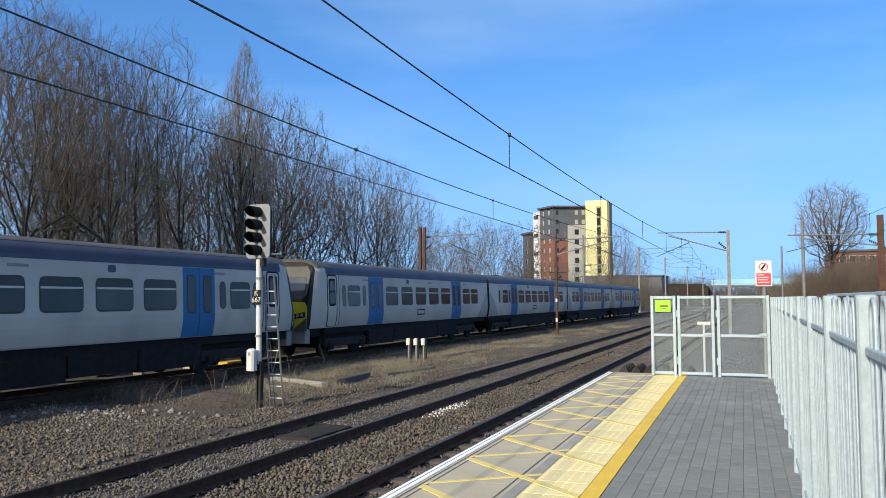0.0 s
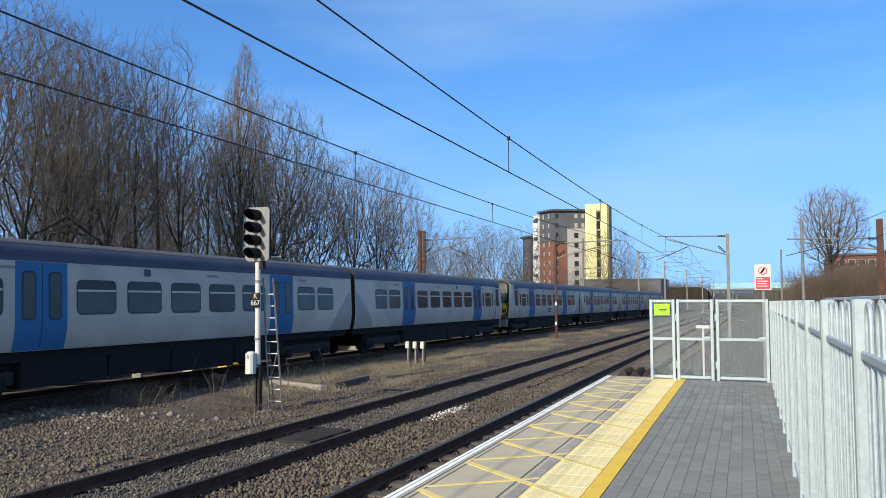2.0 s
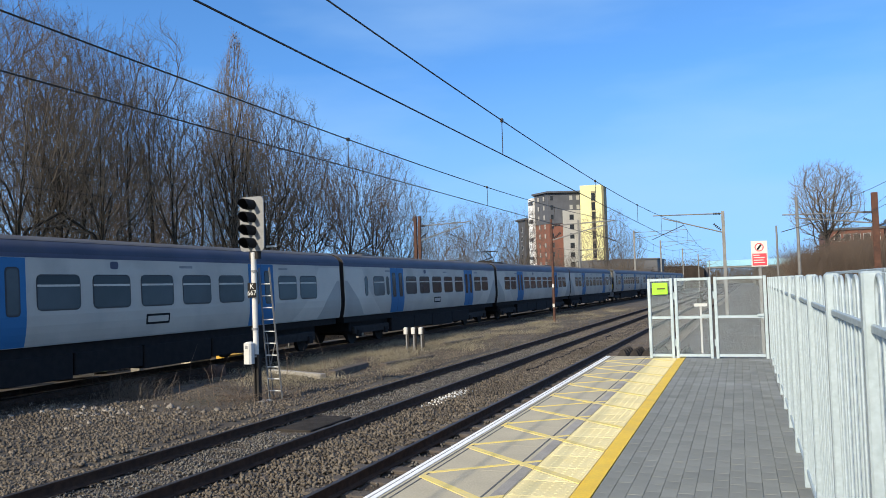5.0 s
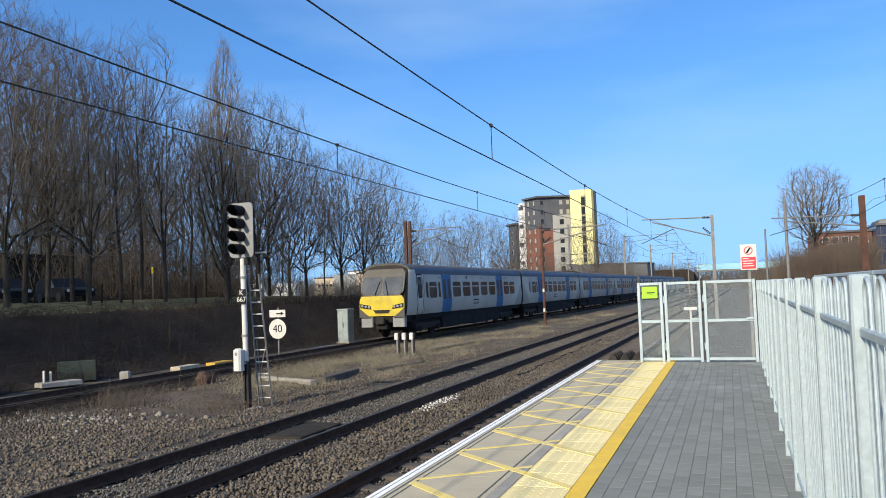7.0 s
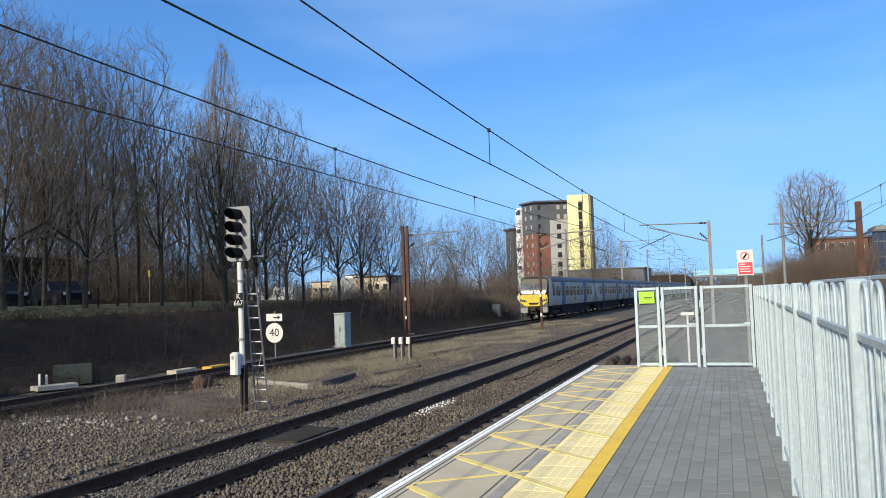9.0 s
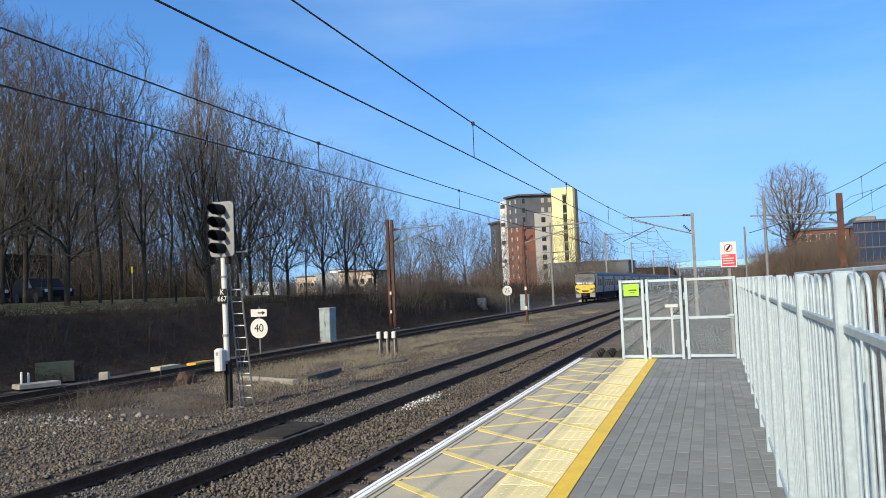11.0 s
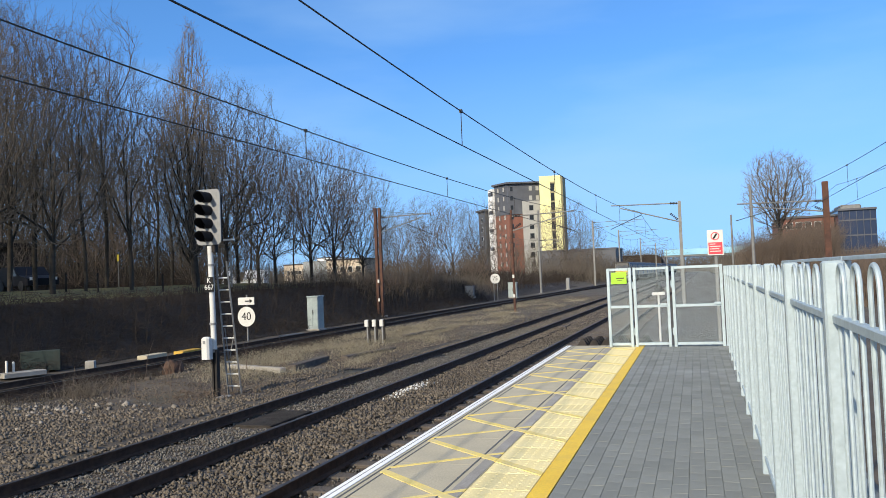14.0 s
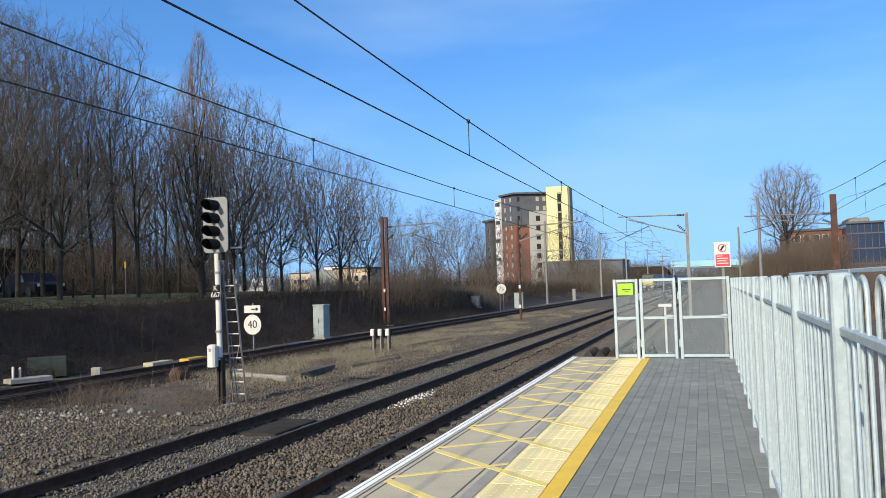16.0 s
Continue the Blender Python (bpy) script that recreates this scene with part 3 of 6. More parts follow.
def coach_window(car, s, y, w, z0=1.95, z1=2.79, split=True):
    f = part("window", plate(Geo(), s, y - w / 2, y + w / 2, z0, z1, 0.004, c=0.13), M["rubber"], car)
    if split:
        part("pane", plate(Geo(), s, y - w / 2 + 0.035, y + w / 2 - 0.035, z0 + 0.035, z1 - 0.27, 0.007, c=0.08), M["train_glass"], f)
        part("hopper_pane", plate(Geo(), s, y - w / 2 + 0.035, y + w / 2 - 0.035, z1 - 0.235, z1 - 0.03, 0.007, c=0.05), M["hopper_glass"], f)
        part("glazing_bar", plate(Geo(), s, y - w / 2 + 0.03, y + w / 2 - 0.03, z1 - 0.285, z1 - 0.235, 0.010), M["body_bright"], f)
    else:
        part("pane", plate(Geo(), s, y - w / 2 + 0.03, y + w / 2 - 0.03, z0 + 0.03, z1 - 0.03, 0.007, c=0.06), M["train_glass"], f)


def coach_door(car, s, y, w=1.42):
    for k in (-1, 1):
        a, b = (y - w / 2, y - 0.012) if k < 0 else (y + 0.012, y + w / 2)
        d = part("door", plate(Geo(), s, a, b, 1.17, 3.16, 0.010), M["body_blue"], car, "bright blue sliding door leaf")
        m = (a + b) / 2
        part("door_window", plate(Geo(), s, m - 0.19, m + 0.19, 1.85, 2.95, 0.014, c=0.09), M["rubber"], d)
        part("door_pane", plate(Geo(), s, m - 0.155, m + 0.155, 1.89, 2.91, 0.017, c=0.08), M["train_glass"], d)
    part("door_seal", plate(Geo(), s, y - 0.011, y + 0.011, 1.17, 3.16, 0.006), M["rubber"], car)


def bogie(car, y):
    b = part("bogie_frame", Geo().box(-1.12, -1.0, y - 1.7, y + 1.7, 0.42, 0.72, 0.03).box(1.0, 1.12, y - 1.7, y + 1.7, 0.42, 0.72, 0.03).box(-1.0, 1.0, y - 0.25, y + 0.25, 0.4, 0.75), M["dark_metal"], car)
    for k in (-1.3, 1.3):
        w = Geo()
        for s in (-1, 1):
            w.tube((s * 0.68, y + k, 0.43), (s * 0.81, y + k, 0.43), 0.42, 0.42, 20)
        w.tube((-0.68, y + k, 0.43), (0.68, y + k, 0.43), 0.08, 0.08, 10)
        part("wheelset", w, M["dark_metal"], b, smooth=True)
        for s in (-1, 1):
            part("axle_box", Geo().box(s * 1.1 - 0.09, s * 1.1 + 0.09, y + k - 0.16, y + k + 0.16, 0.3, 0.58, 0.03), M["black"], b)


def build_car(cab, pantograph=False):
    """A coach whose centre is the origin, at the rail's top; cab: it has a driver's cab at its -y end."""
    L = 20.75 if cab else 20.06
    h = L / 2
    car = thing("driving_carriage" if cab else "middle_carriage", "white commuter train carriage with blue doors and a yellow cab end" if cab else "white commuter train carriage with blue doors and dark roof", "train carriage", "train carriages")
    prof = arc_profile(HALF, Z0, Z1, ZR)
    y0 = -h + (1.15 if cab else 0)
    low = [p for p in prof if p[1] <= Z1 + 0.001]
    part("body", Geo().extrude(low, "y", y0, h - 0.0), M["body_white"], car)
    up = [(x * 1.004, z) for x, z in prof if z >= Z1 - 0.001]
    part("roof_side", Geo().extrude(up, "y", y0, h), M["roof_navy"], car, "dark navy roof edge", smooth=True)
    part("roof", Geo().extrude([(x * 1.006, z + 0.006) for x, z in up if z >= 3.52], "y", y0 + 0.01, h - 0.01), M["body_roof"], car, "grimy brown-grey roof", smooth=True)
    for s in (-1, 1):
        part("cant_band", plate(Geo(), s, y0, h, 3.17, 3.275, 0.004), M["body_band"], car, "dark blue band under the roof")
        part("sill", plate(Geo(), s, y0, h, 1.16, 1.2, 0.006), M["body_grey"], car)
        # pale sweep of colour near the ends
        for e in ((1,) if cab else (-1, 1)):
            for ring, out, paint in ((((0.3, 1.2), (3.5, 1.2), (2.85, 1.62), (2.2, 2.2), (1.6, 3.1), (0.3, 3.1)), 0.002, "body_bright"), (((0.3, 1.2), (1.75, 1.2), (1.5, 1.45), (1.15, 1.85), (0.25, 2.6)), 0.0045, "body_grey")):
                zs = sorted({z for _, z in ring} | {1.2, 1.30, 1.45, 1.62, 1.85})
                edge = sorted((z, w) for w, z in ring[1:])
                v = []
                for z in zs:
                    w = float(np.interp(z, [q[0] for q in edge], [q[1] for q in edge]))
                    for d in (out, -0.012):
                        v += [(s * (side_x(z) + d), e * (h - 0.05), z), (s * (side_x(z) + d), e * (h - w), z)]
                f = [(0, 1, 3, 2), tuple(4 * (len(zs) - 1) + i for i in (2, 3, 1, 0))]
                for q in range(len(zs) - 1):
                    a, b = 4 * q, 4 * q + 4
                    f += [(a, a + 1, b + 1, b), (a + 2, b + 2, b + 3, a + 3), (a, b, b + 2, a + 2), (a + 1, a + 3, b + 3, b + 1)]
                part("livery_sweep", Geo().add(v, f), M[paint], car)
        for d in (-4.95, 4.95):
            coach_door(car, s, d)
        for i in range(5):
            coach_window(car, s, -3.32 + i * 1.66, 1.28)
        if not cab and not pantograph:
            for y, w in ((-5.98, 0.3), (-6.86, 1.1), (-8.1, 0.3)):
                coach_window(car, s, y, w, split=w > 0.5)
        for e in ((-1, 1) if pantograph else (1,)):
            coach_window(car, s, e * 6.55, 1.18)
            coach_window(car, s, e * 7.95, 1.18)
        if cab:
            coach_window(car, s, -6.05, 0.3, split=False)
            coach_window(car, s, -6.95, 1.05)
            coach_window(car, s, -7.8, 0.3, split=False)
            part("cab_door_seal", plate(Geo(), s, -9.16, -8.39, 1.17, 3.17, 0.004, c=0.1), M["black"], car)
            part("cab_joint", plate(Geo(), s, -8.22, -8.19, 1.17, 3.2, 0.004), M["rubber"], car)
            cd = part("cab_door", plate(Geo(), s, -9.1, -8.45, 1.21, 3.12, 0.008, c=0.08), M["body_white"], car)
            part("cab_door_frame", plate(Geo(), s, -9.03, -8.52, 1.98, 3.02, 0.011, c=0.08), M["black"], cd)
            part("cab_door_window", plate(Geo(), s, -8.96, -8.59, 2.06, 2.5, 0.014, c=0.05), M["train_glass"], cd)
            part("cab_door_window", plate(Geo(), s, -8.96, -8.59, 2.55, 2.94, 0.014, c=0.05), M["train_glass"], cd)
        for y in (-5.9, 1.2, 6.3):
            part("number_panel", plate(Geo(), s, y - 0.28, y + 0.28, 2.98, 3.05, 0.004), M["grey_plate"], car)
        part("emblem", plate(Geo(), s, -1.7, -1.42, 2.93, 3.12, 0.004, c=0.06), M["body_band"], car)
    part("underframe", Geo().box(-1.2, 1.2, y0 + 0.2, h - 0.1, 0.92, 1.15), M["black"], car)
    for s in (-1, 1):
        for a, b, z in ((-5.3, -2.75, 0.32), (-2.7, -0.4, 0.38), (-0.35, 2.5, 0.3), (2.55, 5.3, 0.36)):
            part("equipment_box", Geo().box(min(s * 0.5, s * 1.22), max(s * 0.5, s * 1.22), a, b, z, 0.93, 0.03), M["black"], car)
    # black blocks added over the bogies in place of the shade under the floor
    for y in (-7.1, 7.1):
        part("bogie_skirt", Geo().box(-1.0, 1.0, y - 1.9, y + 1.9, 0.5, 1.12, 0.03), M["black"], car)
    bogie(car, -7.1)
    bogie(car, 7.1)
    part("gangway", Geo().box(-0.95, 0.95, h - 0.01, h + 0.13, 1.1, 3.35, 0.03), M["black"], car)
    part("end_face", Geo().extrude([(x * 0.985, z) for x, z in prof], "y", h - 0.004, h + 0.012), M["dark_metal"], car)
    if not cab:
        part("gangway", Geo().box(-0.95, 0.95, -h - 0.13, -h + 0.01, 1.1, 3.35, 0.03), M["black"], car)
        part("end_face", Geo().extrude([(x * 0.985, z) for x, z in prof], "y", -h - 0.012, -h + 0.004), M["dark_metal"], car)
        for y in (-6, 6):
            part("roof_vent", Geo().box(-0.5, 0.5, y - 0.7, y + 0.7, 3.72, 3.80, 0.03), M["body_roof"], car)
    if pantograph:
        g = Geo().box(-0.7, 0.7, -8.6, -6.6, 3.62, 3.80, 0.04)
        g.beam((-0.5, -8.3, 3.85), (0.5, -8.3, 3.85), 0.1, 0.1).beam((-0.3, -8.2, 3.88), (0, -6.7, 4.15), 0.06, 0.06).beam((0, -6.7, 4.15), (0, -8.0, 4.45), 0.05, 0.05).beam((-0.8, -8.0, 4.5), (0.8, -8.0, 4.5), 0.2, 0.05)
        part("pantograph", g, M["dark_metal"], car)
    if cab:
        # nose: rings that narrow towards the front and lean back
        n, rings = len(prof), []
        for k in range(7):
            u = k / 6
            ring = []
            for x, z in prof:
                lean = 0.62 * max(0, (z - 2.05) / (ZR - 2.05)) ** 1.4
                ring.append((x * (1 - 0.13 * u ** 2.2), -h + 1.16 - u * (1.12 - lean), z - 0.10 * u * u * max(0, (z - 3.0))))
            rings.append(ring)
        def skin(r):
            k = len(r)
            return Geo().add(sum(r, []), [(q * n + i, q * n + (i + 1) % n, (q + 1) * n + (i + 1) % n, (q + 1) * n + i) for q in range(k - 1) for i in range(n)] + [tuple(range((k - 1) * n, k * n))])
        part("cab_side", skin(rings[:6]), M["body_white"], car, smooth=True)
        part("cab_shell", skin(rings[5:]), M["dark_metal"], car, "dark rounded cab front edge", smooth=True)
        part("cab_roof", Geo().extrude([(x * 1.01, z + 0.012) for x, z in prof if z >= Z1 + 0.1], "y", y0 - 0.5, y0 + 0.6), M["cab_paint"], car, smooth=True)

        def front(g, x0, x1, z0, z1, out, c=0.06, steps=6):
            """A panel on the sloping cab front."""
            def fy(z):
                lean = 0.62 * max(0, (z - 2.05) / (ZR - 2.05)) ** 1.4
                return -h + 0.04 + lean - out
            zs = [z0 + (z1 - z0) * i / steps for i in range(steps + 1)]
            v = []
            for z in zs:
                e = c * (abs(2 * (z - z0) / (z1 - z0) - 1) ** 6)
                v += [(x0 + e, fy(z), z), (x1 - e, fy(z), z), (x1 - e, fy(z) + 0.03 + out, z), (x0 + e, fy(z) + 0.03 + out, z)]
            f = [(0, 1, 2, 3), tuple(4 * steps + i for i in (3, 2, 1, 0))]
            for q in range(steps):
                f += [(4 * q + i, 4 * q + (i + 1) % 4, 4 * q + 4 + (i + 1) % 4, 4 * q + 4 + i) for i in range(4)]
            return g.add(v, f)
        part("front_panel", front(Geo(), -1.2, 1.2, 1.16, 2.14, 0.05, 0.12), M["train_yellow"], car, "bright yellow warning panel")
        ws = part("windscreen_surround", front(Geo(), -1.16, 1.16, 2.15, 3.46, 0.03, 0.2), M["cab_paint"], car)
        for a, b in ((-1.06, -0.06), (0.06, 1.06)):
            part("windscreen_seal", front(Geo(), a - 0.03, b + 0.03, 2.2, 3.07, 0.04, 0.1), M["rubber"], ws)
            part("windscreen", front(Geo(), a, b, 2.23, 3.04, 0.047, 0.1), M["windscreen"], ws)
        for s in (-1, 1):
            part("wiper", Geo().beam((s * 0.35, -h - 0.045, 2.18), (s * 0.15, -h + 0.18, 2.85), 0.025, 0.025), M["black"], car)
            hl = part("headlight", Geo().extrude([(s * 0.56, 1.5), (s * 1.16, 1.58), (s * 1.16, 1.78), (s * 0.62, 1.68)], "y", -h - 0.035, -h + 0.0), M["black"], car)
            for k in (0.68, 0.86, 1.04):
                part("lens", Geo().tube((s * k, -h - 0.045, 1.52 + 0.14 * k), (s * k, -h - 0.03, 1.52 + 0.14 * k), 0.065, 0.065, 12), M["grey_plate"], hl)
        for s in (-1, 1):
            part("corner_cover", Geo().extrude([(s * 1.21, 1.1), (s * 0.62, 1.1), (s * 1.21, 1.55)], "y", -h - 0.03, -h + 0.03), M["cab_paint"], car)
        part("grille", Geo().extrude([(-0.34, 1.30), (0.34, 1.30), (0.46, 1.46), (-0.46, 1.46)], "y", -h - 0.04, -h), M["dark_metal"], car)
        cp = part("coupler", Geo().tube((0, -h - 0.22, 0.95), (0, -h + 0.6, 0.95), 0.13, 0.16, 12).box(-0.22, 0.22, -h - 0.3, -h - 0.1, 0.78, 1.12, 0.03), M["dark_metal"], car)
        part("coupler_box", Geo().box(-0.3, 0.3, -h - 0.12, -h + 0.2, 0.52, 0.76, 0.03), M["black"], cp)
        for s in (-1, 1):
            part("front_valance", Geo().box(s * 0.85 - 0.32, s * 0.85 + 0.32, -h + 0.05, -h + 0.35, 0.62, 1.15, 0.04), M["grey_plate"], car)
        part("buffer_beam", Geo().box(-1.1, 1.1, -h + 0.1, -h + 1.2, 0.85, 1.16, 0.02), M["black"], car)
    return car


PAINT_GAP = 0.36
driving = build_car(True)
trailer = build_car(False)
trailer_pan = build_car(False, True)
CARS = []          # (object, offset of its centre from the coupling between the units, turned round)
L_D, L_T = 20.75, 20.06


def couple_unit(start, first):
    """Four cars from start towards +y: cab at both outer ends."""
    y = start
    for k, kind in enumerate(("d", "t", "p", "D")):
        L = L_D if kind in "dD" else L_T
        src = {"d": driving, "D": driving, "t": trailer, "p": trailer_pan}[kind]
        ob = src if first and kind != "D" else copy_thing(src, pose(0, 0, 0))
        CARS.append((ob, y + L / 2, kind == "D"))
        y += L + PAINT_GAP


couple_unit(0.42, True)
for ob, _, _ in CARS[:2]:        # a framed panel under the middle window
    edge = part("framed_panel", plate(Geo(), 1, -0.46, 0.46, 1.47, 1.75, 0.004, c=0.03), M["black"], ob)
    part("panel_face", plate(Geo(), 1, -0.40, 0.40, 1.53, 1.69, 0.007, c=0.02), M["body_white"], edge)
couple_unit(-0.42 - 2 * L_D - 2 * L_T - 3 * PAINT_GAP, False)


# ---- line-side things ----
def ground_at(x, y):
    return ground_height(x, y)


def build_signal():
    s = thing("railway_signal", "four-aspect colour light signal on a white post with ladder", "railway signal", at=(-7.94, 15.4, -1.12))
    part("post", Geo().tube((-0.03, 0, 1.0), (-0.06, 0, 3.35), 0.062, 0.062, 16), M["sign_white"], s, "white painted tubular post", smooth=True)
    part("lower_post", Geo().box(-0.07, -0.03, -0.06, 0.06, 0, 1.05).box(0.02, 0.06, -0.06, 0.06, 0, 1.05).box(-0.03, 0.02, -0.02, 0.02, 0.0, 1.05), M["dark_metal"], s, "dark steel channel stump")
    part("foot_plate", Geo().box(-0.25, 0.25, -0.25, 0.25, -0.05, 0.03, 0.02), M["trough"], s)
    for z in (1.02, 1.6, 2.9):
        part("clamp", Geo().tube((-0.045, 0, z), (-0.045, 0, z + 0.05), 0.078, 0.078, 14), M["grey_plate"], s)
    g = Geo()
    x0, x1, z0, z1, c = -0.365, 0.265, 3.37, 4.60, 0.1
    ring = []
    for cx, cz, a0 in ((x1 - c, z0 + c, -90), (x1 - c, z1 - c, 0), (x0 + c, z1 - c, 90), (x0 + c, z0 + c, 180)):
        ring += [(cx + c * math.cos(radians(a0 + k * 22.5)), cz + c * math.sin(radians(a0 + k * 22.5))) for k in range(5)]
    head = part("head", g.extrude(ring, "y", -0.06, -0.035), M["grey_plate"], s, "grey backboard with rounded corners")
    part("housing", Geo().box(-0.25, 0.15, -0.03, 0.22, 3.45, 4.52, 0.03), M["dark_metal"], head)
    for k in range(4):
        z = 4.41 - k * 0.289
        part("lens", Geo().tube((-0.05, -0.085, z), (-0.05, -0.06, z), 0.1, 0.1, 20), M["glass_dark"], head)
        hood = Geo()
        n, v, f = 18, [], []
        for i in range(n + 1):
            a = radians(-55 + 290 * i / n)
            front = -0.42 + 0.20 * max(0, -math.sin(a) * 0.8 + 0.1)
            for r in (0.125, 0.118):
                v += [(-0.05 + r * math.cos(a), -0.062, z + r * math.sin(a)), (-0.05 + r * math.cos(a), front, z + r * math.sin(a))]
        for i in range(n):
            b = 4 * i
            f += [(b, b + 1, b + 5, b + 4), (b + 2, b + 6, b + 7, b + 3), (b + 1, b + 3, b + 7, b + 5)]
        part("hood", hood.add(v, f), M["black"], head, "black lamp hood", smooth=True)
    part("bracket", Geo().box(-0.16, 0.08, -0.03, 0.12, 3.2, 3.40, 0.02), M["dark_metal"], s)
    idp = part("plate", Geo().box(-0.17, 0.06, -0.09, -0.075, 2.33, 2.66, 0.01), M["black"], s, "black identification plate")
    lettering("plate_letter", "K", 0.16, M["sign_white"], idp, (-0.055, -0.093, 2.58), (90, 0, 0))
    lettering("plate_number", "667", 0.16, M["sign_white"], idp, (-0.055, -0.093, 2.43), (90, 0, 0))
    bx = part("telephone_box", Geo().box(-0.2, 0.0, -0.27, -0.07, 0.86, 1.35, 0.04), M["sign_white"], s, "white rounded equipment box")
    part("box_badge", Geo().box(-0.13, -0.07, -0.275, -0.268, 1.2, 1.27), M["grey_plate"], bx)
    lad = part("ladder_stile", Geo().beam((0.02, 0.42, 0.0), (-0.04, 0.18, 3.0), 0.02, 0.035), M["mast_grey"], s)
    part("ladder_stile", Geo().beam((0.36, 0.42, 0.0), (0.22, 0.19, 3.0), 0.02, 0.035), M["mast_grey"], s)
    for k in range(10):
        z = 0.2 + 0.27 * k
        u = z / 3.3
        y = 0.42 - 0.24 * u
        xa = 0.02 - 0.06 * u
        xb = 0.36 - 0.14 * z / 3.0
        # pale paint on the rungs stands in for sunlight on them
        part("rung", Geo().tube((xa, y, z), (xb, y, z), 0.014, 0.014, 6), M["sign_white"], s)
    part("ladder_brace", Geo().beam((0.1, 0.38, 0.8), (0.27, 0.33, 1.35), 0.015, 0.02), M["mast_grey"], s)
    part("ladder_brace", Geo().beam((0.05, 0.55, 0.0), (0.03, 0.34, 1.5), 0.015, 0.02), M["mast_grey"], s)


build_signal()


def disc(g, cx, y0, y1, cz, r, n=28):
    return g.tube((cx, y0, cz), (cx, y1, cz), r, r, n)


def speed_sign(x, y, zc, r, text, arrow, label):
    gz = ground_at(x, y) - 0.1
    s = thing("speed_sign", label, "speed sign", at=(x, y, gz))
    h = zc - gz
    top = h + r + (0.5 if arrow else 0)
    for k in ((-0.18, 0.18) if not arrow else (0,)):
        part("post", Geo().tube((k, 0.05, 0), (k, 0.05, top), 0.035, 0.035, 10), M["mast_grey"], s)
    d = part("disc", disc(Geo(), 0, -0.02, 0.012, h, r), M["sign_white"], s, "white round plate")
    part("rim", disc(Geo(), 0, -0.012, 0.016, h, r + 0.025), M["black"], d)
    lettering("digits", text, r * 1.12, M["black"], d, (0, -0.024, h), (90, 0, 0))
    if arrow:
        p = part("arrow_plate", Geo().box(-0.4, 0.4, -0.02, 0.012, h + r + 0.08, h + r + 0.40, 0.01), M["sign_white"], s)
        z = h + r + 0.24
        g = Geo().box(-0.05, 0.2, -0.026, -0.0205, z - 0.025, z + 0.025)
        g.extrude([(0.33, z), (0.18, z + 0.09), (0.18, z - 0.09)], "y", -0.026, -0.0205)
        part("arrow", g, M["black"], p)
    return s


speed_sign(-16.55, 30.47, -0.04, 0.43, "40", True, "white round speed sign reading 40 under an arrow plate")
speed_sign(-16.7, 74.4, 0.98, 0.47, "75", False, "white round speed sign reading 75 on two posts")


def cabinet(x, y, w, d, h, material, label, name="equipment_cabinet"):
    z = ground_at(x, y) - 0.12
    c = thing(name, label, "equipment cabinet", at=(x, y, z))
    part("plinth", Geo().box(-w / 2 - 0.08, w / 2 + 0.08, -d / 2 - 0.08, d / 2 + 0.08, 0, 0.2, 0.02), M["trough"], c)
    b = part("body", Geo().box(-w / 2, w / 2, -d / 2, d / 2, 0.2, 0.2 + h, 0.02), material, c)
    part("lid", Geo().box(-w / 2 - 0.03, w / 2 + 0.03, -d / 2 - 0.03, d / 2 + 0.03, 0.2 + h, 0.26 + h, 0.02), material, c)
    part("door", Geo().box(-w / 2 + 0.03, -0.004, -d / 2 - 0.012, -d / 2, 0.26, 0.14 + h), material, b)
    part("door", Geo().box(0.004, w / 2 - 0.03, -d / 2 - 0.012, -d / 2, 0.26, 0.14 + h), material, b)
    part("handle", Geo().box(0.02, 0.045, -d / 2 - 0.04, -d / 2 - 0.012, 0.2 + h * 0.45, 0.2 + h * 0.6), M["dark_metal"], b)
    return c


cabinet(-16.75, 37.3, 0.6, 0.7, 1.62, M["cab_green"], "pale blue-green steel cabinet beside the far track")
cabinet(-18.3, 71.1, 0.72, 0.5, 0.9, M["grey_plate"], "small grey steel box on the bank foot")
cabinet(-15.9, 112.0, 0.45, 0.5, 1.5, M["grey_plate"], "pale narrow cabinet beside the line")
cabinet(-16.8, 82.0, 0.9, 0.5, 1.5, M["cab_green"], "grey-green cabinet behind the speed sign")


def marker_post(x, y, label):
    z = ground_at(x, y) - 0.1
    p = thing("marker_post", label, "marker post", "marker posts between the tracks", at=(x, y, z))
    part("stem", Geo().box(-0.03, 0.03, -0.03, 0.03, 0, 0.75, 0.01), M["grey_plate"], p)
    # dark pieces on the right of stem and cap stand for their shaded sides
    part("stem_back", Geo().box(0.04, 0.11, -0.03, 0.03, 0, 0.72, 0.01), M["dark_metal"], p)
    part("cap", Geo().box(-0.1, 0.06, -0.08, 0.06, 0.72, 0.98, 0.03), M["sign_white"], p, "off-white rounded cap")
    part("cap_back", Geo().box(0.063, 0.14, -0.07, 0.07, 0.72, 0.98, 0.03), M["black"], p)


for k in range(3):
    marker_post(-9.98 + 0.31 * k, 28.4, "short grey post with white cap")


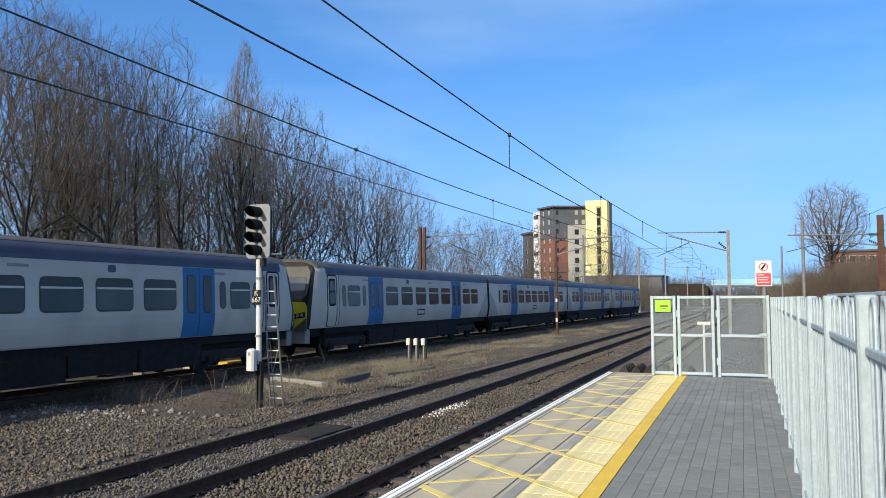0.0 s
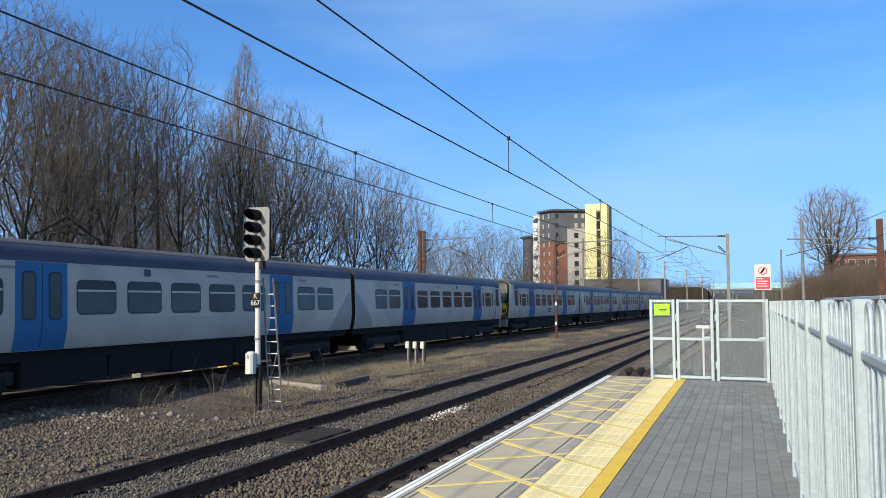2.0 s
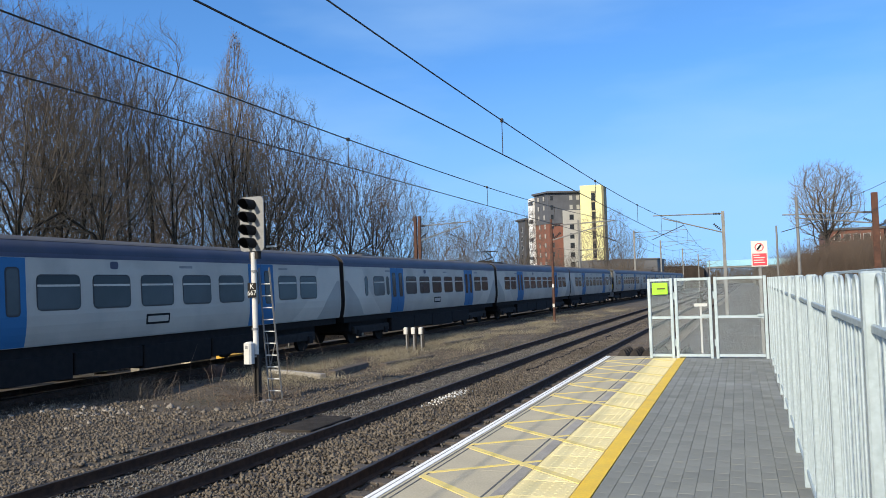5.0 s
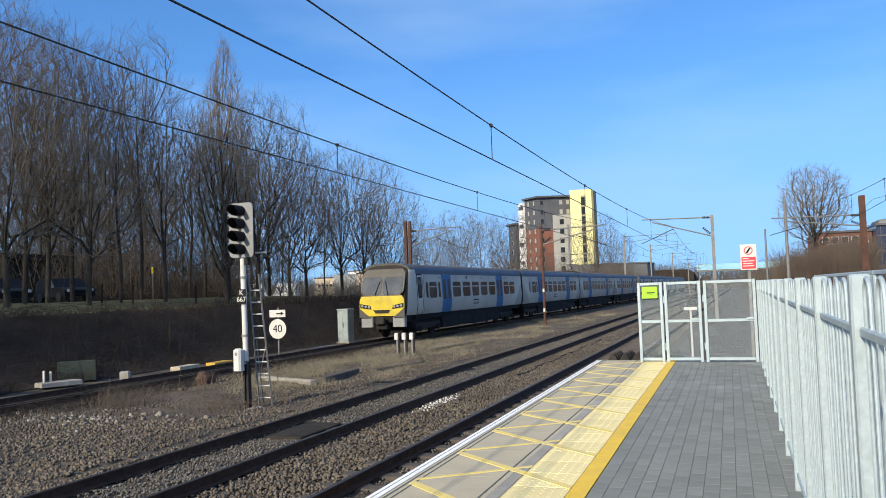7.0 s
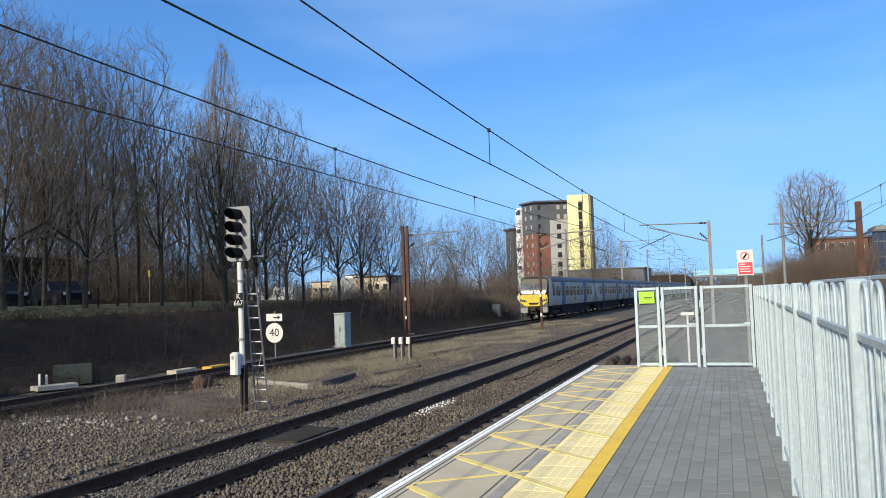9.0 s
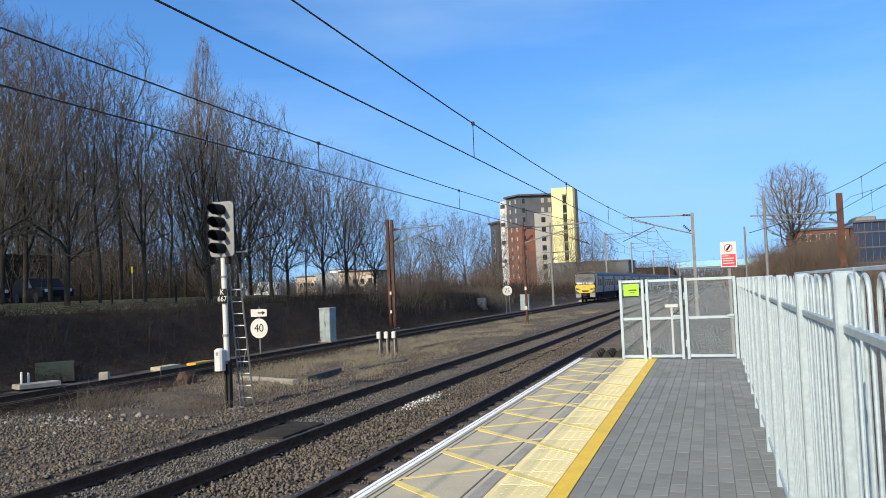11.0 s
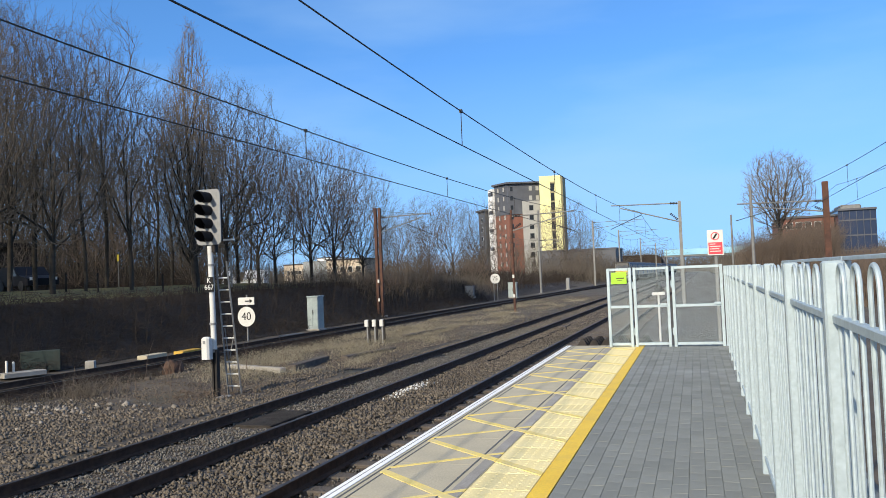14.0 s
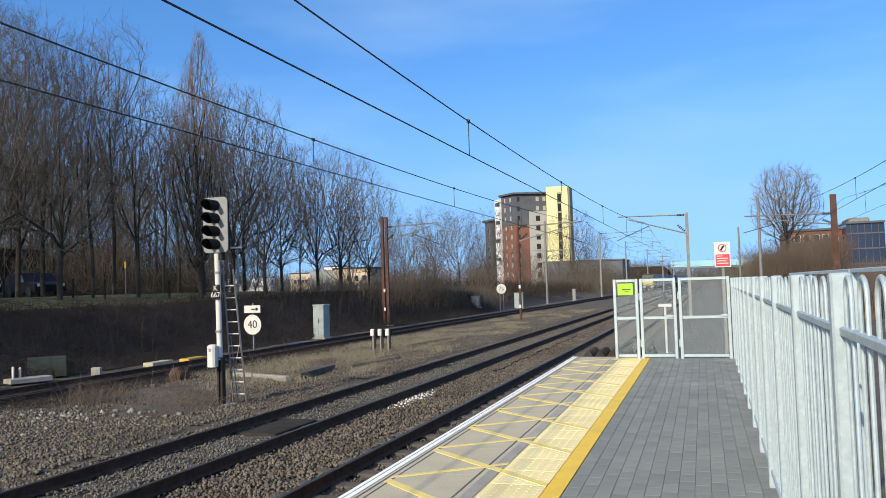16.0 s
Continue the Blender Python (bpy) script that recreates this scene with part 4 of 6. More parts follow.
def warning_sign():
    z = -1.15
    s = thing("warning_sign", "white and red trespass warning sign on a post", "warning sign", at=(2.72, 24.6, z))
    part("post", Geo().box(-0.045, 0.045, 0.0, 0.09, 0, 3.45, 0.01), M["mast_grey"], s)
    b = part("board", Geo().box(-0.22, 0.22, -0.03, -0.005, 2.80, 3.53, 0.006), M["sign_white"], s)
    part("red_panel", Geo().box(-0.19, 0.19, -0.036, -0.031, 2.83, 3.17), M["sign_red"], b)
    n, v = 24, []
    for i in range(n):
        a = 2 * math.pi * i / n
        v += [(r * math.cos(a), y, 3.35 + r * math.sin(a)) for r, y in ((0.12, -0.036), (0.095, -0.036), (0.12, -0.0305), (0.095, -0.0305))]
    f = []
    for i in range(n):
        a, c = 4 * i, 4 * ((i + 1) % n)
        f += [(a, c, c + 1, a + 1), (a, a + 2, c + 2, c), (a + 1, c + 1, c + 3, a + 3)]
    part("pictogram_ring", Geo().add(v, f), M["sign_red"], b)
    part("pictogram", Geo().beam((-0.05, -0.033, 3.28), (0.05, -0.033, 3.42), 0.005, 0.05), M["black"], b)
    for k in range(4):
        w = (0.08, 0.15, 0.13, 0.15)[k]
        part("text_bar", Geo().box(-0.16, -0.16 + 2 * w, -0.04, -0.0365, 3.11 - k * 0.07, 3.135 - k * 0.07), M["sign_white"], b)


warning_sign()


def stop_post():
    s = thing("white_post_marker", "white post with a small lamp box in the cess", "line-side marker", at=(0.93, 28.2, -1.15))
    part("post", Geo().tube((-0.07, 0, 0), (-0.07, 0, 1.6), 0.035, 0.035, 10), M["sign_white"], s)
    part("tray", Geo().box(-0.28, 0.14, -0.1, 0.1, 1.58, 1.68, 0.01), M["sign_white"], s)
    part("lamp_box", Geo().box(-0.17, 0.06, -0.1, 0.1, 1.69, 1.88, 0.05), M["dark_metal"], s)
    part("lamp_cap", Geo().tube((-0.05, 0, 1.88), (-0.02, 0, 2.02), 0.07, 0.05, 10), M["dark_metal"], s)


stop_post()


def trespass_guard():
    g = thing("trespass_guard", "dark rubber trespass guard blocks at the platform end", "trespass guard", at=(0.1, 14.66, -1.15))
    part("support", Geo().box(0, 1.3, 0, 1.1, 0, 1.12), M["sleeper_dark"], g)
    for i in range(6):
        for j in range(4):
            x, y = 0.02 + i * 0.213, 0.03 + j * 0.265
            v = [(x, y, 1.12), (x + 0.205, y, 1.12), (x + 0.205, y + 0.255, 1.12), (x, y + 0.255, 1.12), (x + 0.07, y + 0.08, 1.24), (x + 0.135, y + 0.08, 1.24), (x + 0.135, y + 0.175, 1.24), (x + 0.07, y + 0.175, 1.24)]
            part("block", Geo().add(v, [(3, 2, 1, 0), (4, 5, 6, 7), (0, 1, 5, 4), (1, 2, 6, 5), (2, 3, 7, 6), (3, 0, 4, 7)]), M["sleeper_dark"], g)


trespass_guard()


# ---- overhead line ----
def insulator(g, p, q):
    p, q = Vector(p), Vector(q)
    for k in range(5):
        a = p.lerp(q, k / 5)
        g.tube(a, p.lerp(q, (k + 0.6) / 5), 0.07, 0.07, 8)
    return g


def mast(x, y, top, material, label, arms=(), wide=0.2, base=None, kind="h"):
    z0 = (ground_at(x, y) if base is None else base) - 0.15
    m = thing("overhead_line_mast", label, "overhead mast", "overhead line masts", at=(x, y, z0))
    h = top - z0
    g = Geo()
    w = wide / 2
    if kind == "h":
        g.box(-w, w, -w, -w + 0.03, 0, h).box(-w, w, w - 0.03, w, 0, h).box(-0.012, 0.012, -w + 0.03, w - 0.03, 0, h)
    elif kind == "twin":
        g.box(-w, -w + 0.17, -0.1, 0.1, 0, h).box(w - 0.17, w, -0.1, 0.06, 0, h)
        for k in range(int(h / 0.6)):
            g.beam((-w + 0.1, 0, 0.3 + k * 0.6), (w - 0.1, 0, 0.5 + k * 0.6), 0.03, 0.04)
    else:
        g.tube((0, 0, 0), (0, 0, h), w, w * 0.8, 12)
    part("post", g, material, m)
    part("foundation", Geo().box(-0.35, 0.35, -0.35, 0.35, -0.1, 0.18, 0.03), M["trough"], m)
    if "rust" in label:
        for zt in (1.1, 2.3):
            part("tag_plate", Geo().box(-0.06, 0.06, -w - 0.02, -w - 0.004, zt, zt + 0.2), M["sign_white"], m)
    for reach, za, zb in arms:
        sgn = 1 if reach > 0 else -1
        a = part("cantilever_arm", Geo().tube((0, 0, za - z0), (reach, 0, za - z0 + 0.1), 0.04, 0.035, 8), M["mast_grey"], m)
        part("cantilever_strut", Geo().tube((0, 0, zb - z0), (reach * 0.86, 0, za - z0 - 0.1), 0.04, 0.035, 8), M["mast_grey"], m)
        part("insulator", insulator(Geo(), (sgn * 0.15, 0, zb - z0 + (za - zb) * 0.14), (sgn * 0.6, 0, zb - z0 + (za - zb) * 0.5)), M["dark_metal"], m)
        part("insulator", insulator(Geo(), (sgn * 0.15, 0, za - z0), (sgn * 0.6, 0, za - z0 + 0.02)), M["dark_metal"], m)
        part("registration_arm", Geo().tube((reach * 0.55, 0, (za + zb) / 2 - z0), (reach * 1.02, 0, zb - z0 - 0.25), 0.025, 0.02, 6), M["dark_metal"], m)
    return m


RU, GR = "rust-brown steel overhead line mast beside the track", "grey steel overhead line mast with cantilever arms"
mast(-17.5, 47.8, 5.95, M["mast_rust"], RU, ((3.6, 5.3, 4.3),), 0.46, kind="twin")
mast(-8.8, 48.3, 5.3, M["mast_rust"], RU, ((3.9, 4.9, 4.0),), 0.17, kind="t")
mast(1.04, 53.4, 5.6, M["mast_grey"], GR, ((-4.3, 5.45, 4.25),), 0.19)
mast(8.9, 48.5, 5.75, M["mast_rust"], RU, ((-4.6, 4.7, 4.1),), 0.3)
mast(-16.7, 96.7, 9.0, M["mast_grey"], GR, ((3.0, 5.3, 4.3),), 0.3, kind="t")
mast(-15.07, 134.8, 9.76, M["mast_grey"], GR, ((8.5, 9.4, 8.3),), 0.26)
mast(-14.4, 170.4, 9.7, M["mast_grey"], GR, ((8.0, 9.3, 8.2),), 0.26)
mast(6.5, 75.0, 8.2, M["mast_grey"], GR, (), 0.3, kind="t")
mast(5.6, 100.0, 7.3, M["mast_grey"], GR, (), 0.26, kind="t")
mast(-7.6, 180.0, 6.9, M["mast_grey"], GR, ((2.8, 6.4, 5.2), (-2.8, 6.4, 5.2)), 0.22)
mast(-13.5, 217.0, 9.6, M["mast_grey"], GR, ((7.0, 9.2, 8.1),), 0.26)
mast(-7.8, 235.0, 6.9, M["mast_grey"], GR, ((2.8, 6.4, 5.2), (-2.8, 6.4, 5.2)), 0.22)


def wire_run(x, supports, sag_cat, cat_top, contact, drop_from, step, label, r=0.011, contact_r=0.011):
    w = thing("overhead_wire", label, "overhead wire", "overhead wires")
    cat, con, pos = Geo(), Geo(), []

    def zc(y):
        for a, b in zip(supports, supports[1:]):
            if a <= y <= b:
                u = (y - a) / (b - a)
                return cat_top - 4 * sag_cat * u * (1 - u)
        return cat_top
    ys = np.arange(supports[0], min(supports[-1], 260) + 0.1, 2.0)
    cat.path([(x, y, zc(y)) for y in ys], r, 5)
    con.path([(x, y, contact) for y in ys], contact_r, 5)
    part("catenary_wire", cat, M["wire"], w)
    part("contact_wire", con, M["wire"], w)
    y = drop_from
    while y < 150:
        if zc(y) - contact > 0.05:
            part("dropper", Geo().tube((x, y, contact), (x, y, zc(y)), 0.008, 0.008, 5), M["wire"], w)
            part("dropper_clip", Geo().box(x - 0.02, x + 0.02, y - 0.04, y + 0.04, zc(y) - 0.03, zc(y) + 0.03), M["wire"], w)
        y += step


wire_run(-1.447, (-14, 53.4, 104, 155, 205, 260), 0.92, 5.05, 3.57, 4.3, 8.95, "black overhead catenary and contact wire over the near track", 0.0105, 0.010)
wire_run(-4.868, (-14, 50, 100, 145, 195, 260), 0.8, 5.08, 3.74, 5.1, 9.0, "black overhead catenary and contact wire over the middle track", 0.0115, 0.0105)
wire_run(-13.95, (-14, 47.8, 96.7, 145, 195, 260), 0.7, 5.3, 4.05, 3.0, 9.0, "thin overhead catenary and contact wire over the far track", 0.008, 0.008)
wire_run(7.6, (-10, 48.5, 100, 150, 205, 260), 0.85, 5.55, 4.1, 6.0, 9.0, "overhead catenary and contact wire over the track beyond the fence", 0.011, 0.011)
wire_run(9.4, (-10, 48.5, 100, 150, 205, 260), 0.8, 5.5, 4.2, 6.0, 9.0, "overhead wires over the siding", 0.009, 0.009)


# ---- line-side clutter ----
def slab_thing(name, label, cat, x, y, w, d, h, rz, material, z=None):
    z = ground_at(x, y) if z is None else z
    ob = new(name, Geo().box(-w / 2, w / 2, -d / 2, d / 2, -0.06, h, 0.012).mesh(name, material))
    ob.matrix_world = pose(x, y, z, 0, 0, rz)
    return tagged(ob, label, cat)


slab_thing("cable_trough", "long concrete cable trough lid in the grass", "cable trough", -9.55, 19.65, 0.2, 2.4, 0.1, 68, M["trough"])
slab_thing("cable_trough", "dark weathered concrete trough in the cess", "cable trough", -8.5, 20.8, 0.26, 2.4, 0.17, 4, M["sleeper"])
slab_thing("cable_trough", "dark weathered concrete trough in the cess", "cable trough", -8.0, 24.0, 0.24, 3.0, 0.12, -8, M["sleeper"])
slab_thing("spare_sleeper", "old timber sleeper lying beside the track", "sleeper", -9.1, 32.6, 0.22, 4.4, 0.12, -5, M["sleeper"])
slab_thing("concrete_slab", "pale concrete slab beside the far track", "concrete slab", -16.3, 23.9, 0.4, 1.2, 0.1, 3, M["concrete"], z=-1.08)
slab_thing("yellow_cover", "yellow plastic cable cover beside the far track", "cable cover", -16.0, 25.5, 0.4, 1.2, 0.09, 3, M["orange"], z=-1.08)
slab_thing("concrete_slab", "pale concrete slab beside the far track", "concrete slab", -15.9, 33.2, 0.4, 1.8, 0.1, 0, M["pale_stone"])
slab_thing("rubble_slab", "flat broken concrete beside the far track", "rubble", -16.7, 18.6, 0.5, 1.2, 0.07, -20, M["trough"], z=-1.0)
slab_thing("grey_cover_box", "dark green cable cover box against the bank", "cable box", -17.3, 19.9, 1.1, 0.4, 0.55, 45, M["box_green"], z=-1.0)
slab_thing("grey_cover_box", "dark green cable cover box against the bank", "cable box", -17.2, 16.3, 1.0, 0.4, 0.5, 45, M["box_green"], z=-1.0)
slab_thing("white_stake", "short white plastic stake", "stake", -16.85, 18.2, 0.07, 0.05, 0.42, 0, M["sign_white"], z=-1.0)
slab_thing("white_stake", "short white plastic stake", "stake", -16.8, 18.4, 0.07, 0.05, 0.38, 0, M["sign_white"], z=-1.0)
slab_thing("rubble_lump", "grey rubble lump beside the far track", "rubble", -16.3, 20.9, 0.28, 0.3, 0.2, 30, M["trough"], z=-1.08)
slab_thing("crossing_board", "dark timber board lying between the rails", "board", -5.05, 12.9, 0.7, 1.5, 0.05, 0, M["sleeper_dark"], z=-1.11)


pts = [(-3.5 + 0.07 * math.sin(y * 1.7) + 0.04 * math.sin(y * 5.1), y, -1.085) for y in np.arange(22.0, 37.0, 0.25)]
tagged(new("trackside_cable", Geo().path(pts, 0.03, 6).mesh("trackside_cable", M["black"], True)), "black cable snaking over the ballast", "cable")
for x, y, s in ((-8.2, 22.6, 0.12), (-7.9, 22.3, 0.09), (-11.5, 17.6, 0.09), (-10.8, 15.3, 0.1)):
    slab_thing("stone_lump", "dark stone lump on the earth", "stone", x, y, s * 1.6, s * 1.3, s, 30 * x, M["sleeper"])


# ---- stones ----
def scatter(name, n, spots, sizes, material, label):
    """Many small angular stones in one mesh. spots: n x 3 places."""
    v0 = np.array([(x, y, z) for z in (-1, 1) for x, y in ((-1, -1), (1, -1), (1, 1), (-1, 1))], float) * 0.62
    f0 = np.array([(3, 2, 1, 0), (4, 5, 6, 7), (0, 1, 5, 4), (1, 2, 6, 5), (2, 3, 7, 6), (3, 0, 4, 7)])
    v = np.repeat(v0[None], n, 0) * (1 + rng.uniform(-0.45, 0.35, (n, 8, 3)))
    v *= sizes[:, None, None] * rng.uniform(0.6, 1.25, (n, 1, 3))
    for i, j in ((0, 1), (1, 2), (0, 2)):
        a = rng.uniform(0, 6.28, n)
        c, s = np.cos(a)[:, None], np.sin(a)[:, None]
        w = v.copy()
        w[..., i], w[..., j] = v[..., i] * c - v[..., j] * s, v[..., i] * s + v[..., j] * c
        v = w
    v = v + spots[:, None, :]
    f = f0[None] + 8 * np.arange(n)[:, None, None]
    me = bpy.data.meshes.new(name)
    me.vertices.add(n * 8)
    me.vertices.foreach_set("co", v.reshape(-1))
    me.loops.add(n * 24)
    me.loops.foreach_set("vertex_index", f.reshape(-1).astype(np.int32))
    me.polygons.add(n * 6)
    me.polygons.foreach_set("loop_start", np.arange(0, n * 24, 4, dtype=np.int32))
    me.update(calc_edges=True)
    me.materials.append(material)
    return tagged(new(name, me), label, "stones", kind="stuff")


def ballast_stones():
    n = 56000
    y = 3.5 + 32 * rng.random(n) ** 1.6
    x = rng.uniform(-6.9, -0.2, n)
    keep = np.ones(n, bool)
    for c in (TRACKS["near"], TRACKS["middle"]):
        for s in (-0.7525, 0.7525):
            keep &= abs(x - c - s) > 0.075
    keep &= ~((abs(x + 5.05) < 0.45) & (abs(y - 12.9) < 0.9))
    keep &= ~((x > -2.12) & (x < -0.75) & (rng.random(n) < 0.6))
    x, y = x[keep], y[keep]
    top = np.where(x < -6.35, -1.10 - (-6.35 - x) * 0.1, -1.088)
    z = top + rng.uniform(-0.012, 0.018, len(x))
    four = (abs(x - TRACKS["middle"]) < 0.7) | (abs(x - TRACKS["near"]) < 0.7)
    for name, pick, low, high, paint, label in (("ballast_stones", ~four, 0.018, 0.036, "stone", "loose brown ballast stones beside the rails"), ("fine_ballast_stones", four, 0.013, 0.027, "stone_grey", "finer grey ballast stones between the rails")):
        k = int(pick.sum())
        scatter(name, k, np.stack([x, y, z], 1)[pick], rng.uniform(low, high, k), M[paint], label)
    n = 30000
    x, y = rng.uniform(-12.4, -6.6, n), 6 + 24 * rng.random(n) ** 1.5
    clump = np.array([noise.noise(Vector((a * 0.45, b * 0.45, 9))) for a, b in zip(x, y)])
    keep = clump + 0.6 * (y < 12.5 + 1.2 * np.sin(x)) + 0.45 * (x > -7.8) > rng.uniform(-0.2, 0.6, n)
    x, y = x[keep], y[keep]
    z = np.array([ground_height(a, b) for a, b in zip(x, y)]) + rng.uniform(0, 0.02, len(x))
    scatter("cess_stones", len(x), np.stack([x, y, z], 1), rng.uniform(0.014, 0.040, len(x)), M["stone"], "scattered stones on bare earth beside the signal")
    n = 16000
    x, y = rng.uniform(-12.4, -0.2, n), 30 + 50 * rng.random(n) ** 1.3
    keep = np.ones(n, bool)
    for c in (TRACKS["near"], TRACKS["middle"]):
        for q in (-0.7525, 0.7525):
            keep &= abs(x - c - q) > 0.09
    x, y = x[keep], y[keep]
    z = np.where(x > -6.5, -1.095, np.array([ground_height(a, b) for a, b in zip(x, y)]))
    scatter("distant_stones", len(x), np.stack([x, y, z], 1), rng.uniform(0.022, 0.05, len(x)), M["stone"], "loose stones along the line")
    n = 9000
    x, y = rng.uniform(-12.4, -7.4, n), 12 + 16 * rng.random(n)
    z = np.array([ground_height(a, b) for a, b in zip(x, y)]) + rng.uniform(-0.006, 0.01, n)
    scatter("earth_clods", n, np.stack([x, y, z], 1), rng.uniform(0.007, 0.026, n), M["clod"], "small brown clods and grit on bare earth")
    n = 150
    x, y = rng.normal(-9.9, 1.0, n), rng.normal(12.9, 0.75, n)
    z = np.array([ground_height(a, b) for a, b in zip(x, y)]) + 0.015
    scatter("rubble_patch", n, np.stack([x, y, z], 1), rng.uniform(0.02, 0.085, n) * rng.uniform(0.5, 1, n), M["pale_stone"], "pale broken rubble lying on the earth")
    n = 300
    u, w = rng.normal(0, 0.33, n), rng.normal(0, 0.7, n)
    x, y = -3.88 + u * 0.33, 16.6 + w * 0.8
    keep = abs(x + 4.1) > 0.1
    x, y = x[keep], y[keep]
    scatter("white_ballast_patch", len(x), np.stack([x, y, np.full(len(x), -1.085)], 1), rng.uniform(0.015, 0.034, len(x)), M["sign_white"], "patch of whitened ballast between the tracks")
    n = 8000
    y = 8 + 50 * rng.random(n)
    x = rng.uniform(-16.0, -12.0, n)
    keep = np.ones(n, bool)
    keep &= abs(x + 13.95) > 0.84
    x, y = x[keep], y[keep]
    scatter("far_ballast_stones", len(x), np.stack([x, y, np.where(abs(x + 14) < 1.5, -1.11, -1.13)], 1), rng.uniform(0.025, 0.05, len(x)), M["stone"], "ballast stones of the far track")


ballast_stones()


# ---- buildings ----
def window_unit(parent, x, y, z, w, h, nx, ny, material=None, frame_paint=None):
    """A window in a wall face: frame and pane. (nx, ny) points out of the wall."""
    a = Vector((-ny, nx, 0))
    n = Vector((nx, ny, 0))
    c = Vector((x, y, z))

    def slab(w, h, o0, o1):
        v = [c + a * s * w / 2 + Vector((0, 0, t * h / 2)) + n * o for o in (o0, o1) for s, t in ((-1, -1), (1, -1), (1, 1), (-1, 1))]
        return Geo().add(v, [(3, 2, 1, 0), (4, 5, 6, 7), (0, 1, 5, 4), (1, 2, 6, 5), (2, 3, 7, 6), (3, 0, 4, 7)])
    f = part("window", slab(w + 0.16, h + 0.16, -0.05, 0.05), frame_paint or M["sign_white"], parent)
    part("pane", slab(w, h, -0.04, 0.07), material or M["glass_dark"], f)


def prism(plan, z0, z1):
    return Geo().extrude(plan, "z", z0, z1)


def build_tower():
    t = thing("apartment_tower", "tall apartment block of grey, red brick and yellow cladding", "apartment block", at=(0, 0, 0))
    z0 = -1.3
    main = [(-57.6, 237.5), (-52.5, 233), (-43.0, 237), (-43.0, 252), (-57.6, 252)]
    part("brick_wall", prism(main, z0, 19.2), M["brick_red"], t, "red brick lower storeys")
    up = [(-57.75, 237.4), (-52.5, 232.8), (-42.9, 236.8), (-42.9, 252.2), (-57.75, 252.2)]
    part("upper_wall", prism(up, 19.204, 28.3), M["grey_clad"], t, "dark grey upper storeys")
    part("roof", prism([(-58.6, 237.2), (-52.6, 231.7), (-42.2, 236.2), (-42.2, 253), (-58.6, 253)], 28.304, 28.8), M["grey_clad"], t)
    part("stair_wall", prism([(-48.4, 233.6), (-43.4, 235.4), (-43.4, 238), (-48.4, 238)], z0, 23.0), M["pale_clad"], t, "pale grey stair bay")
    part("yellow_tower", prism([(-42.9, 233.0), (-36.7, 233.8), (-36.7, 239.5), (-42.9, 239.5)], z0, 29.9), M["yellow_clad"], t, "pale yellow clad tower")
    # darker strip: the tower's shaded face is put into the colour
    part("side_wall", prism([(-36.696, 233.95), (-36.2, 234.3), (-36.2, 239.3), (-36.696, 239.3)], z0, 29.5), M["yellow_clad_dark"], t)
    part("white_bay", prism([(-60.4, 239.6), (-58.5, 237.0), (-57.76, 237.6), (-57.76, 252), (-60.4, 252)], z0 + 3, 27.6), M["white_clad"], t, "white balcony bay")
    part("rear_wing", prism([(-65.2, 245), (-61.6, 240), (-60.404, 241.5), (-60.404, 256), (-65.2, 256)], z0, 21.3), M["grey_clad"], t)
    part("rear_roof", prism([(-66.0, 244.5), (-61.6, 238.8), (-60.42, 240.4), (-60.42, 257), (-66.0, 257)], 21.304, 21.8), M["grey_clad"], t)
    slot = part("stair_glazing", prism([(-39.7, 233.3), (-38.6, 233.45), (-38.6, 233.7), (-39.7, 233.7)], 3.0, 28.0), M["glass_dark"], t, "tall dark stair window")
    for k in range(9):
        part("spandrel", prism([(-39.75, 233.2), (-38.55, 233.35), (-38.55, 233.6), (-39.75, 233.6)], 5.2 + 2.8 * k, 5.7 + 2.8 * k), M["yellow_clad_dark"], slot)
    d = Vector((5.1, -4.5, 0)).normalized()
    nl = (d.y, -d.x)
    nl = nl if nl[1] < 0 else (-nl[0], -nl[1])
    e = Vector((9.5, 4, 0)).normalized()
    nr = (e.y, -e.x)
    for k in range(10):
        z = 1.6 + 2.8 * k
        o = 0.22 if z > 19 else 0.0
        for u in (0.3, 0.72):
            window_unit(t, -57.6 + 5.1 * u + o * nl[0], 237.5 - 4.5 * u + o * nl[1], z, 0.7, 1.3, *nl, M["pale_clad"], M["grey_clad"])
        window_unit(t, -52.5 + 9.5 * 0.1 + o * nr[0], 233 + 4 * 0.1 + o * nr[1], z, 0.8, 1.3, *nr, M["glass_dark"], M["grey_clad"])
        if k > 7:
            for u in (0.66, 0.86):
                window_unit(t, -52.5 + 9.5 * u + o * nr[0], 233 + 4 * u + o * nr[1], z, 0.9, 1.3, *nr, M["pale_clad"], M["grey_clad"])
        if k < 8:
            window_unit(t, -45.9, 234.5, z - 0.3, 1.2, 1.5, 0.34, -0.94, M["glass_dark"], M["grey_plate"])
        if 1 < k < 10:
            part("balcony", prism([(-60.2, 239.2), (-58.7, 236.4), (-58.3, 236.9), (-59.8, 239.5)], z - 1.2, z - 0.2), M["grey_clad"] if k % 2 else M["white_clad"], t)
        if k < 7:
            window_unit(t, -63.4, 242.5, z, 1.3, 1.4, -0.81, -0.58)


build_tower()


